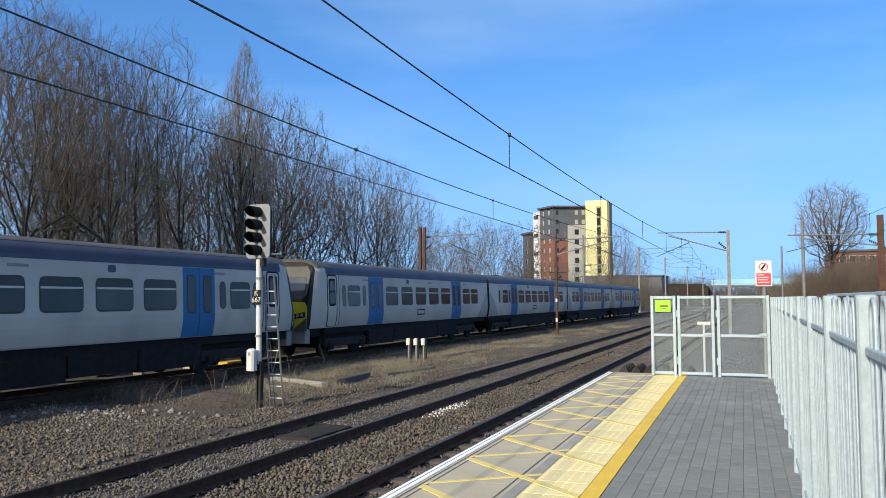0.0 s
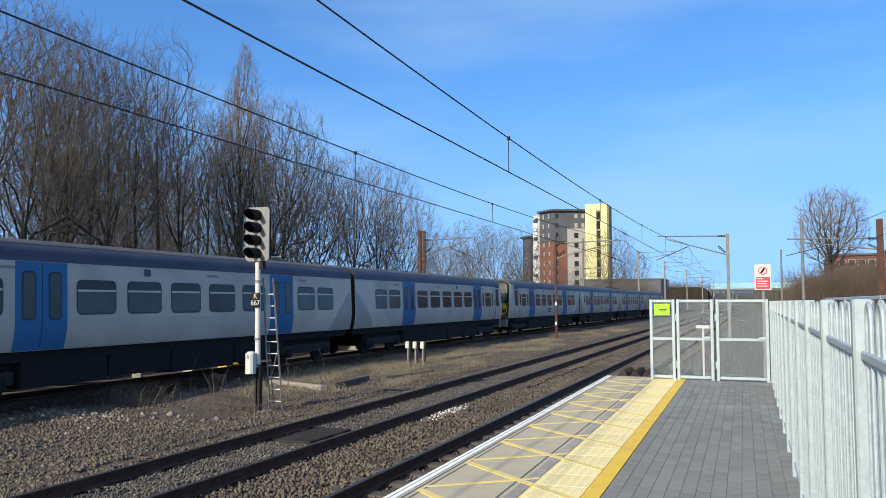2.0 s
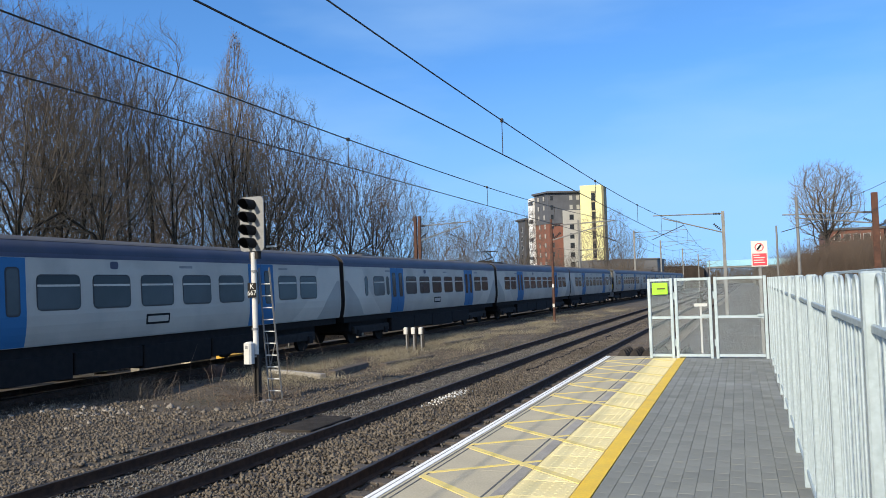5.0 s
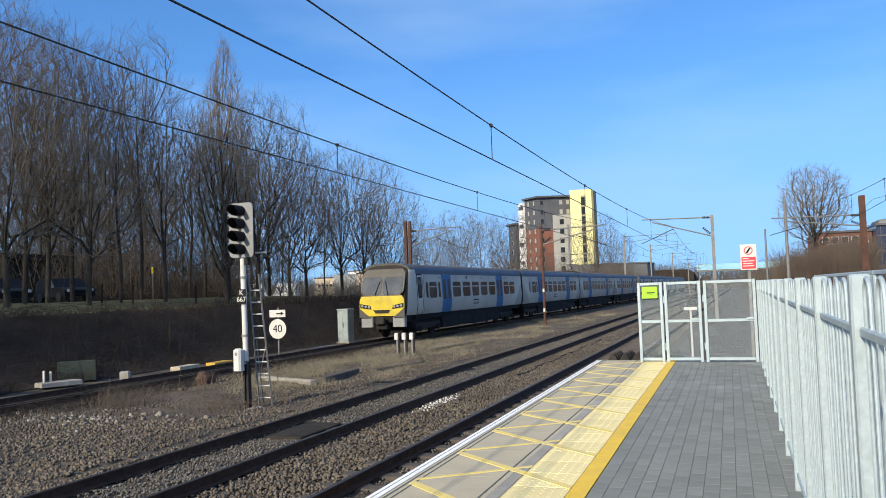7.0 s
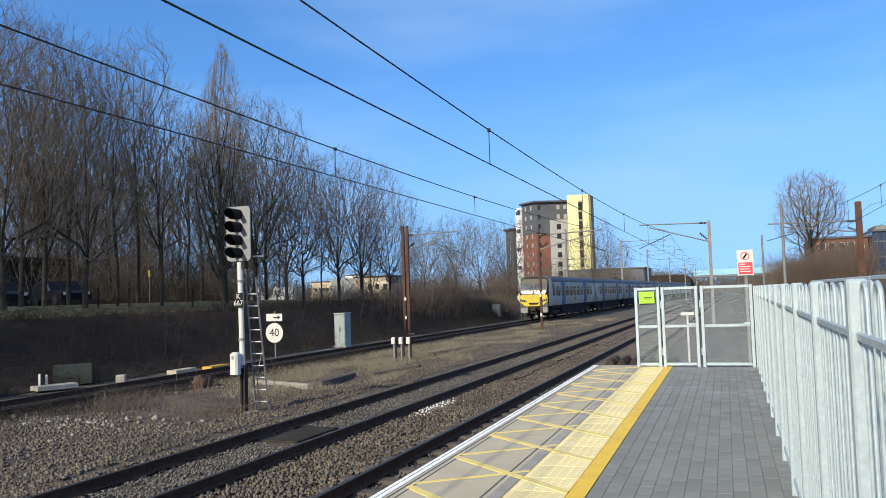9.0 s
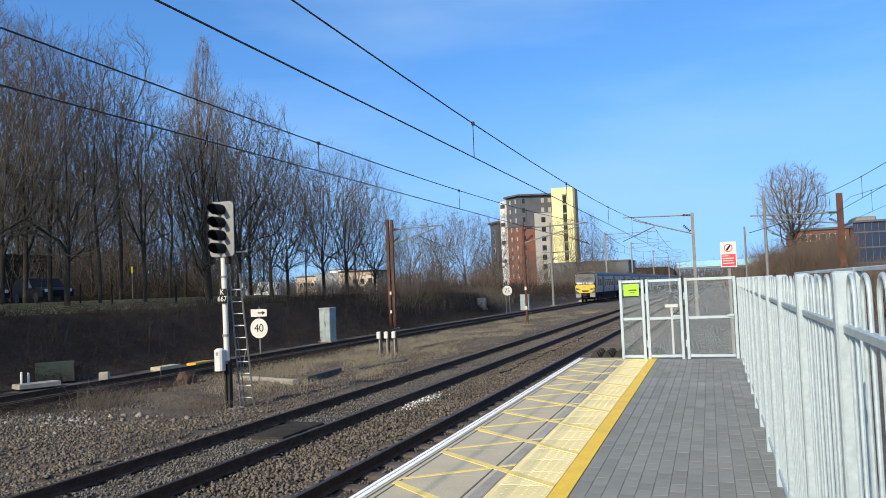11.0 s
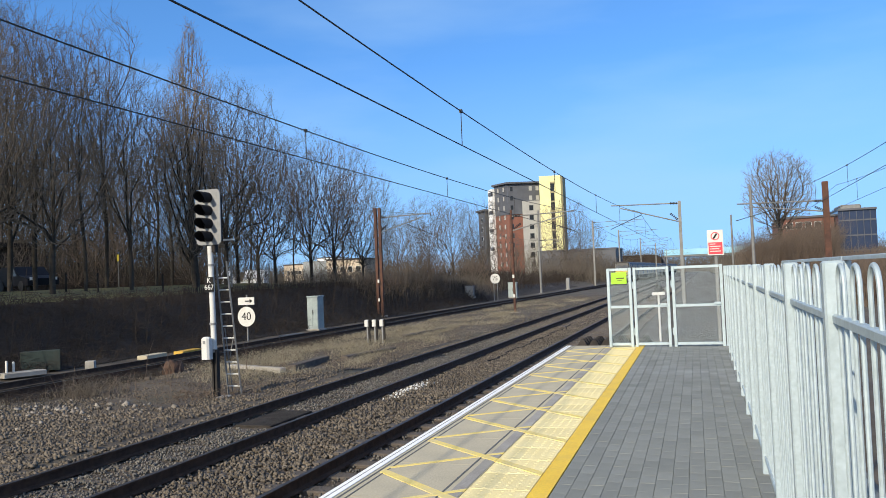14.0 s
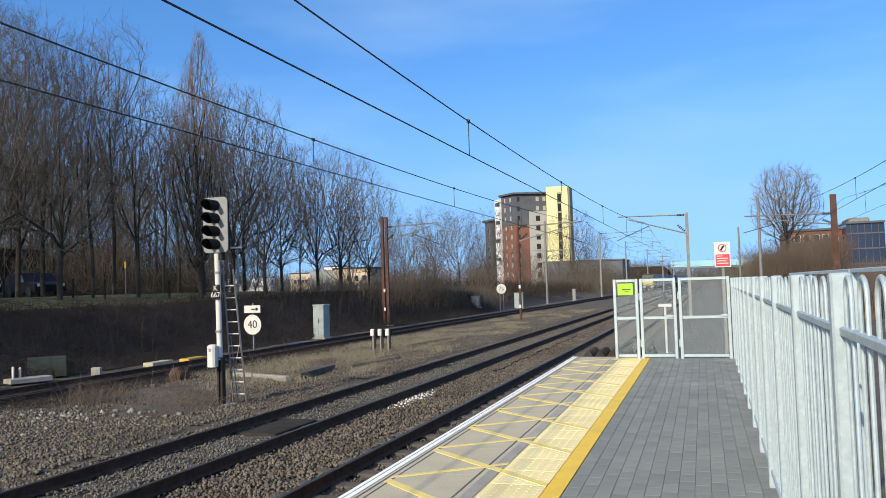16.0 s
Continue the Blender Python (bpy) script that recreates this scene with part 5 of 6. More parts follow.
def plain_block(name, label, cat, plan, z0, z1, wall, roof=None, rows=()):
    b = thing(name, label, cat)
    part("wall", prism(plan, z0, z1), wall, b)
    cx, cy = sum(p[0] for p in plan) / len(plan), sum(p[1] for p in plan) / len(plan)
    part("roof", prism([(cx + (x - cx) * 1.03, cy + (y - cy) * 1.03) for x, y in plan], z1 + 0.003, z1 + 0.35), roof or wall, b)
    for x0, x1, n, y, z, w, h in rows:
        for i in range(n):
            window_unit(b, x0 + (x1 - x0) * (i + 0.5) / n, y, z, w, h, 0, -1)
    return b


def rect(x0, x1, y0, y1):
    return [(x0, y0), (x1, y0), (x1, y1), (x0, y1)]


plain_block("long_shed", "long dark shed behind the trackside trees", "shed", rect(-42, -20.5, 222, 240), -1.3, 7.2, M["grey_clad"], M["grey_clad"])
plain_block("brick_block", "brown brick hall behind the trees", "brick building", rect(16.5, 25.4, 162, 185), -1, 9.6, M["brick_red"], M["grey_clad"], ((17, 25, 5, 162, 8.2, 1.0, 1.2),))
gb = plain_block("glass_office", "dark blue glass office block", "office block", rect(25.5, 31.6, 158, 185), -1, 10.3, M["blue_glass"], M["grey_clad"])
for k in range(5):
    part("mullion", Geo().box(26.2 + k * 1.1, 26.28 + k * 1.1, 157.9, 158.02, 0, 10.2), M["grey_clad"], gb)
for k in range(3):
    part("floor_band", Geo().box(25.6, 31.5, 157.88, 158.03, 3 + 2.7 * k, 3.25 + 2.7 * k), M["grey_clad"], gb)
part("roof_plant", Geo().box(26.5, 30, 162, 170, 10.66, 11.6, 0.2), M["mast_grey"], gb)
# walls and roof nearly black: the wood's shade is in their colour
plain_block("shaded_building", "brown flat-roofed building behind the trees, its shade in the colour", "building", rect(-80, -48, 44, 50), 0.3, 4.9, M["sleeper_dark"], M["sleeper_dark"], ())
plain_block("tan_flats", "tan two-storey flats far behind the trees", "house", rect(-127, -118, 230, 240), -1.5, 7.0, M["render_tan"], M["roof_tile"], ((-126, -119, 5, 230, 4.6, 0.9, 1.1), (-126, -119, 5, 230, 1.6, 0.9, 1.1)))
plain_block("white_annex", "small white flat-roofed house far behind the trees", "house", rect(-122, -114.5, 244, 250), -1.5, 9.2, M["white_clad"], M["grey_clad"])
plain_block("pale_shed", "pale lilac metal shed far behind the trees", "shed", rect(-112, -104, 215, 225), -1.5, 7.2, M["body_pale"], M["body_pale"])
plain_block("tan_house", "tan brick house behind bare trees", "house", rect(-72, -63.5, 150, 160), -1.5, 5.6, M["render_tan"], M["roof_tile"], ((-71, -64, 4, 150, 3.7, 0.9, 1.1), (-71, -64, 4, 150, 1.2, 0.9, 1.1)))


def build_bridge():
    b = thing("road_bridge", "pale blue steel road bridge across the tracks", "bridge")
    part("deck", Geo().box(-9.4, 16, 258, 268, 4.7, 5.4), M["mast_grey"], b)
    part("parapet", Geo().box(-9.4, 16, 257.8, 258.0, 5.2, 7.0), M["bridge_blue"], b, "pale blue panelled parapet")
    for k in range(9):
        part("stiffener", Geo().box(-9 + 2.9 * k, -8.8 + 2.9 * k, 257.68, 257.79, 5.2, 7.0), M["bridge_blue"], b)
    for x in (-9.6, 14.5):
        part("pier", Geo().box(x - 0.5, x + 0.5, 259, 267, -1.4, 4.7, 0.1), M["grey_clad"], b)


build_bridge()
bank = new("road_embankment", Geo().extrude([(-10.1, -1.3), (-10.1, 4.4), (-12, 5.6), (-46, 5.6), (-60, -1.3)], "y", 252, 272).mesh("road_embankment", M["scrub"]))
tagged(bank, "dark scrub-covered road embankment beyond the tracks", "embankment", kind="structure")


def build_van(x, y, rz, material, label, L=4.9, H=2.2, name="van"):
    z = ground_at(x, y)
    c = thing(name, label, "vehicle", at=(x, y, z + 0.02))
    c.rotation_euler = (0, 0, radians(rz))
    w = 0.92
    if name == "van":
        prof = [(-L / 2, 0.35), (L / 2, 0.35), (L / 2, 1.0), (L / 2 - 0.8, 1.15), (L / 2 - 1.5, H), (-L / 2 + 0.1, H)]
    else:
        prof = [(-L / 2, 0.35), (L / 2, 0.35), (L / 2, 0.75), (L / 2 - 1.1, 0.95), (L / 2 - 1.9, H), (-L / 2 + 0.9, H), (-L / 2 + 0.1, 0.98)]
    part("body", Geo().extrude(prof, "x", -w, w), material, c)
    for e in (-1, 1):
        part("side_window", Geo().extrude([(L / 2 - 2.4, H * 0.62), (L / 2 - 1.35, H * 0.62), (L / 2 - 1.75, H * 0.9), (L / 2 - 2.4, H * 0.9)], "x", e * w - 0.01, e * w + 0.01), M["glass_dark"], c)
        for u in (-L / 2 + 0.9, L / 2 - 0.85):
            part("wheel", Geo().tube((e * (w - 0.2), u, 0.32), (e * (w + 0.02), u, 0.32), 0.32, 0.32, 16), M["rubber"], c)
        part("headlight", Geo().box(e * 0.65 - 0.15, e * 0.65 + 0.15, L / 2 - 0.02, L / 2 + 0.02, 0.65, 0.82), M["lamp_lens"], c)


build_van(-36.8, 38.5, 250, M["car_dark"], "dark blue car parked behind the trees", 4.3, 1.5, "parked_car")
build_van(-38.5, 35.5, 250, M["car_dark"], "dark blue car parked behind the trees", 4.3, 1.5, "parked_car")
build_van(-41.2, 66, 213, M["car_white"], "white van parked beyond the fence", 4.4, 1.75)
build_van(-37.9, 66.5, 205, M["car_white"], "white van parked beyond the fence", 4.4, 1.75)
build_van(-80, 125, 95, M["car_white"], "white van parked beyond the trees")
build_van(-74, 125, 95, M["car_white"], "white van parked beyond the trees")
build_van(-100, 122, 95, M["car_white"], "white van parked beyond the trees")


def street_lamp(x, y, h, label):
    z = ground_at(x, y)
    s = thing("street_lamp", label, "street lamp", at=(x, y, z))
    part("pole", Geo().tube((0, 0, 0), (0, 0, h), 0.07, 0.045, 10), M["mast_grey"], s)
    part("lantern", Geo().box(-0.5, 0.25, -0.12, 0.12, h, h + 0.1, 0.03), M["sign_white"], s)


street_lamp(-25.7, 43.5, 2.95, "slim low lamp post on the lawn")
street_lamp(-24.5, 13.5, 3.6, "slim car park lamp on the lawn")
yb = thing("yellow_notice", "small yellow notice on a thin post", "notice", at=(-35.5, 45.0, ground_at(-35.5, 45)))
part("post", Geo().tube((0, 0, 0), (0, 0, 2.25), 0.03, 0.035, 8), M["mast_grey"], yb)
part("plate", Geo().box(-0.08, 0.08, -0.05, -0.036, 1.85, 2.3, 0.01), M["train_yellow"], yb)
for x, y in ((-27.7, 32), (-26.2, 32.5), (-24.3, 35), (-23.3, 36.5), (-30, 30)):
    b = new("lawn_bollard", Geo().tube((0, 0, -0.1), (0, 0, 1.0), 0.05, 0.05, 8).mesh("lawn_bollard", M["black"]))
    b.location = (x, y, ground_at(x, y))
    tagged(b, "thin dark bollard at the lawn edge", "bollard", "lawn bollards")


# ---- palisade fence on the bank ----
def build_palisade():
    p = thing("palisade_panel", "grey steel palisade fence panel along the bank", "fence panel", "palisade fence panels")
    pale = Geo().extrude([(-0.035, 0), (0.035, 0), (0.035, 1.62), (0, 1.75), (-0.035, 1.62)], "x", -0.004, 0.004).mesh("pale", M["dark_metal"])
    for i in range(17):
        part("pale", pale, None, p, at=(0.03, 0.1 + i * 0.16, 0))
    for z in (0.35, 1.4):
        part("rail", Geo().box(-0.02, 0.02, 0, 2.75, z, z + 0.05), M["dark_metal"], p)
    part("post", Geo().box(-0.06, 0.0, -0.05, 0.05, 0, 1.72), M["dark_metal"], p)
    p.location = (-20.4, 4, ground_at(-20.4, 5.4) - 1.72)
    for k in range(1, 30):
        y = 4 + 2.75 * k
        copy_thing(p, pose(-20.4, y, ground_at(-20.4, y + 1.4) - (1.72 if y < 30 else 1.35)))


build_palisade()


def lawn():
    xs, ys = [-80 + 2 * i for i in range(30)] + [-20.9], [4 + 2 * i for i in range(56)]
    w = len(xs)
    v = [(x, y, ground_at(x, y) + 0.03) for y in ys for x in xs]
    f = [(j * w + i, j * w + i + 1, (j + 1) * w + i + 1, (j + 1) * w + i) for j in range(len(ys) - 1) for i in range(w - 1)]
    tagged(new("lawn", Geo().add(v, f).mesh("lawn", M["lawn"], True)), "mown winter lawn behind the fence", "lawn", kind="structure")


lawn()


# undergrowth sheet whose dark colour also carries the bank's shade
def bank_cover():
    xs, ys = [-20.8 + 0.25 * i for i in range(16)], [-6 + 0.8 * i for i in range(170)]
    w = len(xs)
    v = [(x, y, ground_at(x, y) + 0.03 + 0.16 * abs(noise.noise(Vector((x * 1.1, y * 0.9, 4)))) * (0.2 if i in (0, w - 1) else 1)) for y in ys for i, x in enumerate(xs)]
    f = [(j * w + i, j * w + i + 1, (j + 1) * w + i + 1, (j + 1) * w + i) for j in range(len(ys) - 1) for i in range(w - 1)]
    tagged(new("bank_cover", Geo().add(v, f).mesh("bank_cover", M["scrub"], True)), "dead undergrowth covering the bank, darkened for its shade", "bank", kind="structure")


bank_cover()


# ---- trees ----
def sticks_mesh(name, segs, material):
    """One mesh of tapering sticks: segs holds rows of p, q, r0, r1, sides."""
    me = bpy.data.meshes.new(name)
    V, F, L, base = [], [], [], 0
    a = np.array([s[:8] for s in segs], float)
    sides = np.array([s[8] for s in segs])
    for n in sorted(set(sides)):
        s = a[sides == n]
        p, q, r0, r1 = s[:, :3], s[:, 3:6], s[:, 6], s[:, 7]
        d = q - p
        d /= np.linalg.norm(d, axis=1)[:, None] + 1e-9
        ref = np.where(abs(d[:, 2:]) < 0.9, [[0, 0, 1.0]], [[1.0, 0, 0]])
        u = np.cross(d, ref)
        u /= np.linalg.norm(u, axis=1)[:, None]
        w = np.cross(d, u)
        ang = 2 * np.pi * np.arange(n) / n
        ring = u[:, None] * np.cos(ang)[None, :, None] + w[:, None] * np.sin(ang)[None, :, None]
        v = np.concatenate([p[:, None] + ring * r0[:, None, None], q[:, None] + ring * r1[:, None, None]], 1)
        i = np.arange(n)
        f = np.stack([i, (i + 1) % n, n + (i + 1) % n, n + i], 1)
        f = f[None] + (base + 2 * n * np.arange(len(s)))[:, None, None]
        V.append(v.reshape(-1, 3))
        F.append(f.reshape(-1, 4))
        base += len(s) * 2 * n
    V, F = np.concatenate(V), np.concatenate(F)
    me.vertices.add(len(V))
    me.vertices.foreach_set("co", V.reshape(-1))
    me.loops.add(F.size)
    me.loops.foreach_set("vertex_index", F.reshape(-1).astype(np.int32))
    me.polygons.add(len(F))
    me.polygons.foreach_set("loop_start", np.arange(0, F.size, 4, dtype=np.int32))
    me.polygons.foreach_set("use_smooth", np.ones(len(F), bool))
    me.update(calc_edges=True)
    me.materials.append(material)
    return me


STYLES = {
    # limbs: how many main limbs, which leave the stem within spread; steep: how sharply side limbs hug their parent
    # crown: middle height, half height and half width as shares of the whole height; fork: where the limbs begin;
    # leader: how far the stem goes on; ends: how many twig ends; rise: pull upwards
    "ash": dict(crown=(0.60, 0.40, 0.21), fork=0.16, leader=0.62, ends=1150, rise=0.7, steep=5.0, limbs=9, spread=(0.16, 0.5)),
    "lime": dict(crown=(0.58, 0.42, 0.33), fork=0.13, leader=0.45, ends=1500, rise=0.6, steep=4.5, limbs=13, spread=(0.14, 0.34)),
    "poplar": dict(crown=(0.56, 0.44, 0.155), fork=0.05, leader=0.95, ends=2600, rise=1.8, steep=9.0, limbs=44, spread=(0.06, 0.8)),
    "round": dict(crown=(0.65, 0.35, 0.27), fork=0.33, leader=0.5, ends=1500, rise=0.2, steep=5.0, limbs=22, spread=(0.34, 0.5)),
    "thin": dict(crown=(0.62, 0.38, 0.15), fork=0.24, leader=0.85, ends=480, rise=0.7, steep=5.0, limbs=7, spread=(0.25, 0.6)),
    "bush": dict(crown=(0.50, 0.50, 0.48), fork=0.02, leader=0.06, ends=230, rise=0.5, steep=4.0, limbs=9, spread=(0.02, 0.06)),
}


def grow(seed, style, total, tip):
    """Limbs that run from the nearest fitting older limb to every twig end in the crown; thicker where more hangs on them."""
    st = STYLES[style]
    g = np.random.default_rng(seed)
    mid, tall, wide = [c * total for c in st["crown"]]
    ends = []
    while len(ends) < st["ends"]:
        v = g.uniform(-1, 1)
        if style == "poplar":
            w = min(1.0, (1 - v) ** 0.6 * 0.82, 0.55 + 0.45 * (v + 1))
        else:
            w = (1 - abs(v) ** 2.4) ** (1 / 2.4) * (0.72 + 0.28 * min(1, v + 1))
        if g.random() > max(0.35 if style == "poplar" else 0.12, w) ** 2:
            continue
        a, u = g.uniform(0, 2 * math.pi), g.random() ** 0.40
        p = Vector((math.cos(a) * u * w * wide, math.sin(a) * u * w * wide, mid + v * tall))
        lump = noise.noise(p * (2.2 / wide) + Vector((seed * 3.1, 0, 0)))
        if u > 0.55 and lump < g.uniform(-0.75, -0.05):
            continue
        k = 1 + 0.16 * lump
        ends.append((p.x * k, p.y * k, mid + (p.z - mid) * (1 + 0.08 * lump)))
    ends = np.array(ends)
    fork = st["fork"] * total
    ends = ends[np.argsort(np.linalg.norm(ends - np.array((0, 0, fork)), axis=1) + g.uniform(0, 0.1 * total, len(ends)))]
    size = 40 * len(ends)
    P, D, up, leaf = np.zeros((size, 3)), np.zeros((size, 3)), np.zeros(size, int), np.zeros(size)
    lean, n = g.normal(0, 0.02, 2), 0
    steps = max(3, int(st["leader"] * total / 0.4))
    for i in range(steps + 1):
        z = st["leader"] * total * i / steps
        P[n] = (lean[0] * z + 0.06 * math.sin(z * 0.9 + seed), lean[1] * z + 0.06 * math.cos(z * 0.7 + seed), z - 0.15 * (i == 0))
        D[n], up[n] = (lean[0], lean[1], 1), n - 1
        n += 1
    usable = np.zeros(size, bool)
    usable[:n] = P[:n, 2] >= fork - 0.01
    usable[n - 1] = True
    for i in range(st["limbs"]):        # main limbs, straight and rising
        share = (i + g.random()) / st["limbs"]
        z0 = total * (st["spread"][0] + (st["spread"][1] - st["spread"][0]) * share)
        root = int(np.argmin(abs(P[:steps + 1, 2] - z0)))
        ang = i * 2.4 + g.uniform(-0.4, 0.4)
        v = g.uniform(-0.35, 0.85) if style == "round" else min(0.9, (z0 - mid) / tall + g.uniform(0.55, 0.95)) if style == "poplar" else g.uniform(0.2, 0.85)
        w = min(1.0, (1 - v) ** 0.6 * 0.8) if style == "poplar" else (1 - abs(v) ** 2.4) ** (1 / 2.4)
        reach = wide * w * g.uniform(0.6, 0.88)
        e = np.array((math.cos(ang) * reach, math.sin(ang) * reach, mid + v * tall))
        a, prev = P[root].copy(), root
        L = np.linalg.norm(e - a)
        b = a + (e - a) * 0.5 + np.array((math.cos(ang), math.sin(ang), -0.6)) * L * 0.07
        m = max(3, int(L / 0.45))
        for k in range(1, m + 1):
            t = k / m
            q = a * (1 - t) ** 2 + 2 * b * t * (1 - t) + e * t * t + g.normal(0, 0.018, 3)
            dd = q - P[prev]
            P[n], D[n], up[n], usable[n] = q, dd / (np.linalg.norm(dd) + 1e-9), prev, True
            prev = n
            n += 1
        leaf[prev] = 1.0
    for e in ends:
        d = e - P[:n]
        far = np.linalg.norm(d, axis=1) + 1e-6
        fit_ = (d * D[:n]).sum(1) / far
        cost = far * (1 + st["steep"] * (1 - fit_)) + np.maximum(0, -d[:, 2])
        cost[~usable[:n]] = 1e9
        k = int(np.argmin(cost))
        a, L = P[k].copy(), far[k]
        out = np.array((e[0], e[1], 0.0)) / (np.hypot(e[0], e[1]) + 0.3)
        last = out * 0.55 + np.array((0, 0, st["rise"])) + g.normal(0, 0.16, 3)
        b, c = a + (D[k] * 0.3 + (e - a) / L * 0.7) * L * 0.33, e - (last / np.linalg.norm(last) * 0.3 + (e - a) / L * 0.7) * L * 0.33
        m = max(2, min(10, int(L / 0.42) + 1))
        prev = k
        for i in range(1, m + 1):
            t = i / m
            q = a * (1 - t) ** 3 + 3 * b * t * (1 - t) ** 2 + 3 * c * t * t * (1 - t) + e * t ** 3
            if i < m:
                q = q + g.normal(0, 0.014, 3)
            dd = q - P[prev]
            P[n], D[n], up[n], usable[n] = q, dd / (np.linalg.norm(dd) + 1e-9), prev, True
            prev = n
            n += 1
        leaf[prev] = 1.0
    flow = leaf[:n] + 0.02
    for i in range(n - 1, 0, -1):
        flow[up[i]] += flow[i]
    radius = tip * np.maximum(flow, 0.6) ** 0.44
    wood, fine = [], []
    for i in range(1, n):
        r1, r0 = radius[i], min(radius[up[i]], radius[i] * 1.5)
        thick = r1 > 0.035
        (wood if thick else fine).append((*P[up[i]], *P[i], r0, r1, 7 if r1 > 0.09 else 5 if thick else 3))
    for i in np.nonzero(leaf[:n])[0]:
        for _ in range(2 if style in ("bush", "thin") else 3):
            d = D[i] + g.normal(0, 0.42, 3) + np.array((0, 0, 0.22))
            q = P[i] + d / np.linalg.norm(d) * g.uniform(0.25, 0.75) * (0.6 + 0.03 * total)
            fine.append((*P[i], *q, tip * 0.85, tip * 0.4, 3))
    return wood, fine


def tree_template(name, seed, style, label, fine_mat="twig", tip=0.0058, total=5.0):
    w, f = grow(seed, style, total, tip)
    t = thing(name, label, "tree", "bare winter trees")
    part("trunk", sticks_mesh("trunk", w, M["bark"]), None, t)
    part("crown", sticks_mesh("crown", f, M[fine_mat]), None, t, "fine bare twigs")
    return t


BARE = "tall bare winter tree behind the palisade fence"
SPREAD = "spreading bare winter tree behind the palisade fence"
KINDS = {
    "a": (tree_template("ash_tree", 11, "ash", BARE, "twig_dark", total=15.5), 15.5),
    "b": (tree_template("ash_tree", 12, "ash", BARE, "twig_dark", total=15.5), 15.5),
    "c": (tree_template("lime_tree", 13, "lime", SPREAD, total=13.2), 13.2),
    "d": (tree_template("lime_tree", 14, "lime", SPREAD, "twig_red", total=13.2), 13.2),
    "p": (tree_template("poplar_tree", 15, "poplar", "tall narrow bare poplar above the other trees", "twig_pale", 0.0085, total=19.0), 19.0),
    "t": (tree_template("birch_tree", 16, "thin", "slender bare winter tree behind the fence", "twig_dark", total=14.0), 14.0),
    "r": (tree_template("round_tree", 17, "round", "round-crowned bare tree beyond the fence", "twig_pale", 0.010, total=13.6), 13.6),
    "s": (tree_template("scrub_tree", 18, "bush", "dense bare scrub bush beside the line", "twig_red", 0.007), 5.0),
    "u": (tree_template("scrub_tree", 19, "bush", "dense bare scrub bush beside the line", "twig_dark", 0.007), 5.0),
}
USED = set()


def plant(kind, x, y, height, turn):
    src, h = KINDS[kind]
    z = ground_at(x, y)
    k = height / h
    m = pose(x, y, z, 0, 0, turn)
    if kind not in USED:
        USED.add(kind)
        ob = src
        ob.matrix_world = m
    else:
        ob = copy_thing(src, m)
    ob.scale = (k, k, k)
    return ob


NEAR_TREES = [("c", -27.3, 26, 11.6), ("a", -29.4, 29, 13.2), ("b", -30.1, 31, 13.7), ("a", -31.6, 34, 14.4), ("c", -26.5, 30, 11.5), ("t", -27.4, 33, 13.1), ("t", -29.5, 37, 15.0), ("b", -27.1, 36, 12.0), ("t", -31.6, 44, 12.7), ("b", -31.9, 46, 12.0), ("p", -27.3, 42, 15.0), ("c", -28.3, 47, 14.2), ("a", -30.7, 52, 15.1), ("c", -32.5, 58, 13.4), ("d", -28.6, 54, 10.8), ("c", -27.2, 57, 12.3), ("d", -23.7, 54, 10.9), ("c", -23.2, 58, 9.3)]
BACK_TREES = [("t", -48.8, 48, 17.6), ("t", -48.6, 52, 17.7), ("t", -49.1, 56, 17.9), ("t", -48.6, 60, 17.0), ("t", -49.6, 66, 16.4), ("t", -44.3, 70, 16.7), ("t", -43.1, 74, 14.7), ("t", -41.3, 80, 14.2), ("t", -37.0, 84, 13.8), ("t", -29.8, 80, 8.2), ("u", -31.3, 90, 8.2)]
for i, (kind, x, y, h) in enumerate(NEAR_TREES + BACK_TREES):
    plant(kind, x, y, h * (1.07 if y < 47 else 0.99), 47 * i)
# unseen trees beside and behind the camera, added to shade the bank
for i in range(9):
    plant("su"[i % 2], -24.6 - 1.6 * (i % 5) - 0.3 * i, 11 - 1.7 * i, 7.5 + (i % 4), 70 * i)
for i, (kind, x, y, h) in enumerate([("c", -29, 15, 13), ("a", -33, 8, 16), ("d", -29, -1, 14), ("b", -38, 0, 16), ("c", -36, 16, 15), ("d", -43, 8, 15), ("a", -31, -12, 16), ("c", -40, -10, 14), ("b", -46, -18, 16)]):
    plant(kind, x, y, h, 80 * i)
for i in range(16):        # more unseen trees beside the camera, added to shade the ground beneath the wood
    x = -42 - 1.7 * i + 5 * (i % 3)
    plant("cadb"[i % 4], x, -0.42 * x + 7 * ((i * 7) % 5 - 2), 16 + (i % 3), 53 * i)
for i in range(10):        # taller trees that close the wood behind the lawn
    y = 54 + 3.1 * ((i * 4) % 7)
    plant("abd"[i % 3], 2.4 - y * (0.80 + 0.34 * (i + 0.5) / 10), y, 12.5 + 1.3 * ((i * 3) % 5), 61 * i)
for i in range(8):        # dark undergrowth where the wood thins out
    y = 49 + 1.1 * ((i * 3) % 7)
    plant("u", 2.4 - y * (0.60 + 0.017 * i), y, 3.6 + 0.5 * (i % 4), 77 * i)
plant("r", 12.6, 120, 17.4, 0)
plant("c", -49.5, 150, 17.0, 10)
plant("d", -44.0, 148, 16.0, 130)
plant("c", -39.0, 152, 16.5, 220)
plant("d", -54.5, 146, 15.0, 300)
plant("d", -29.0, 190, 19.5, 20)
plant("c", -23.5, 188, 14.0, 70)
R = random.Random(5)
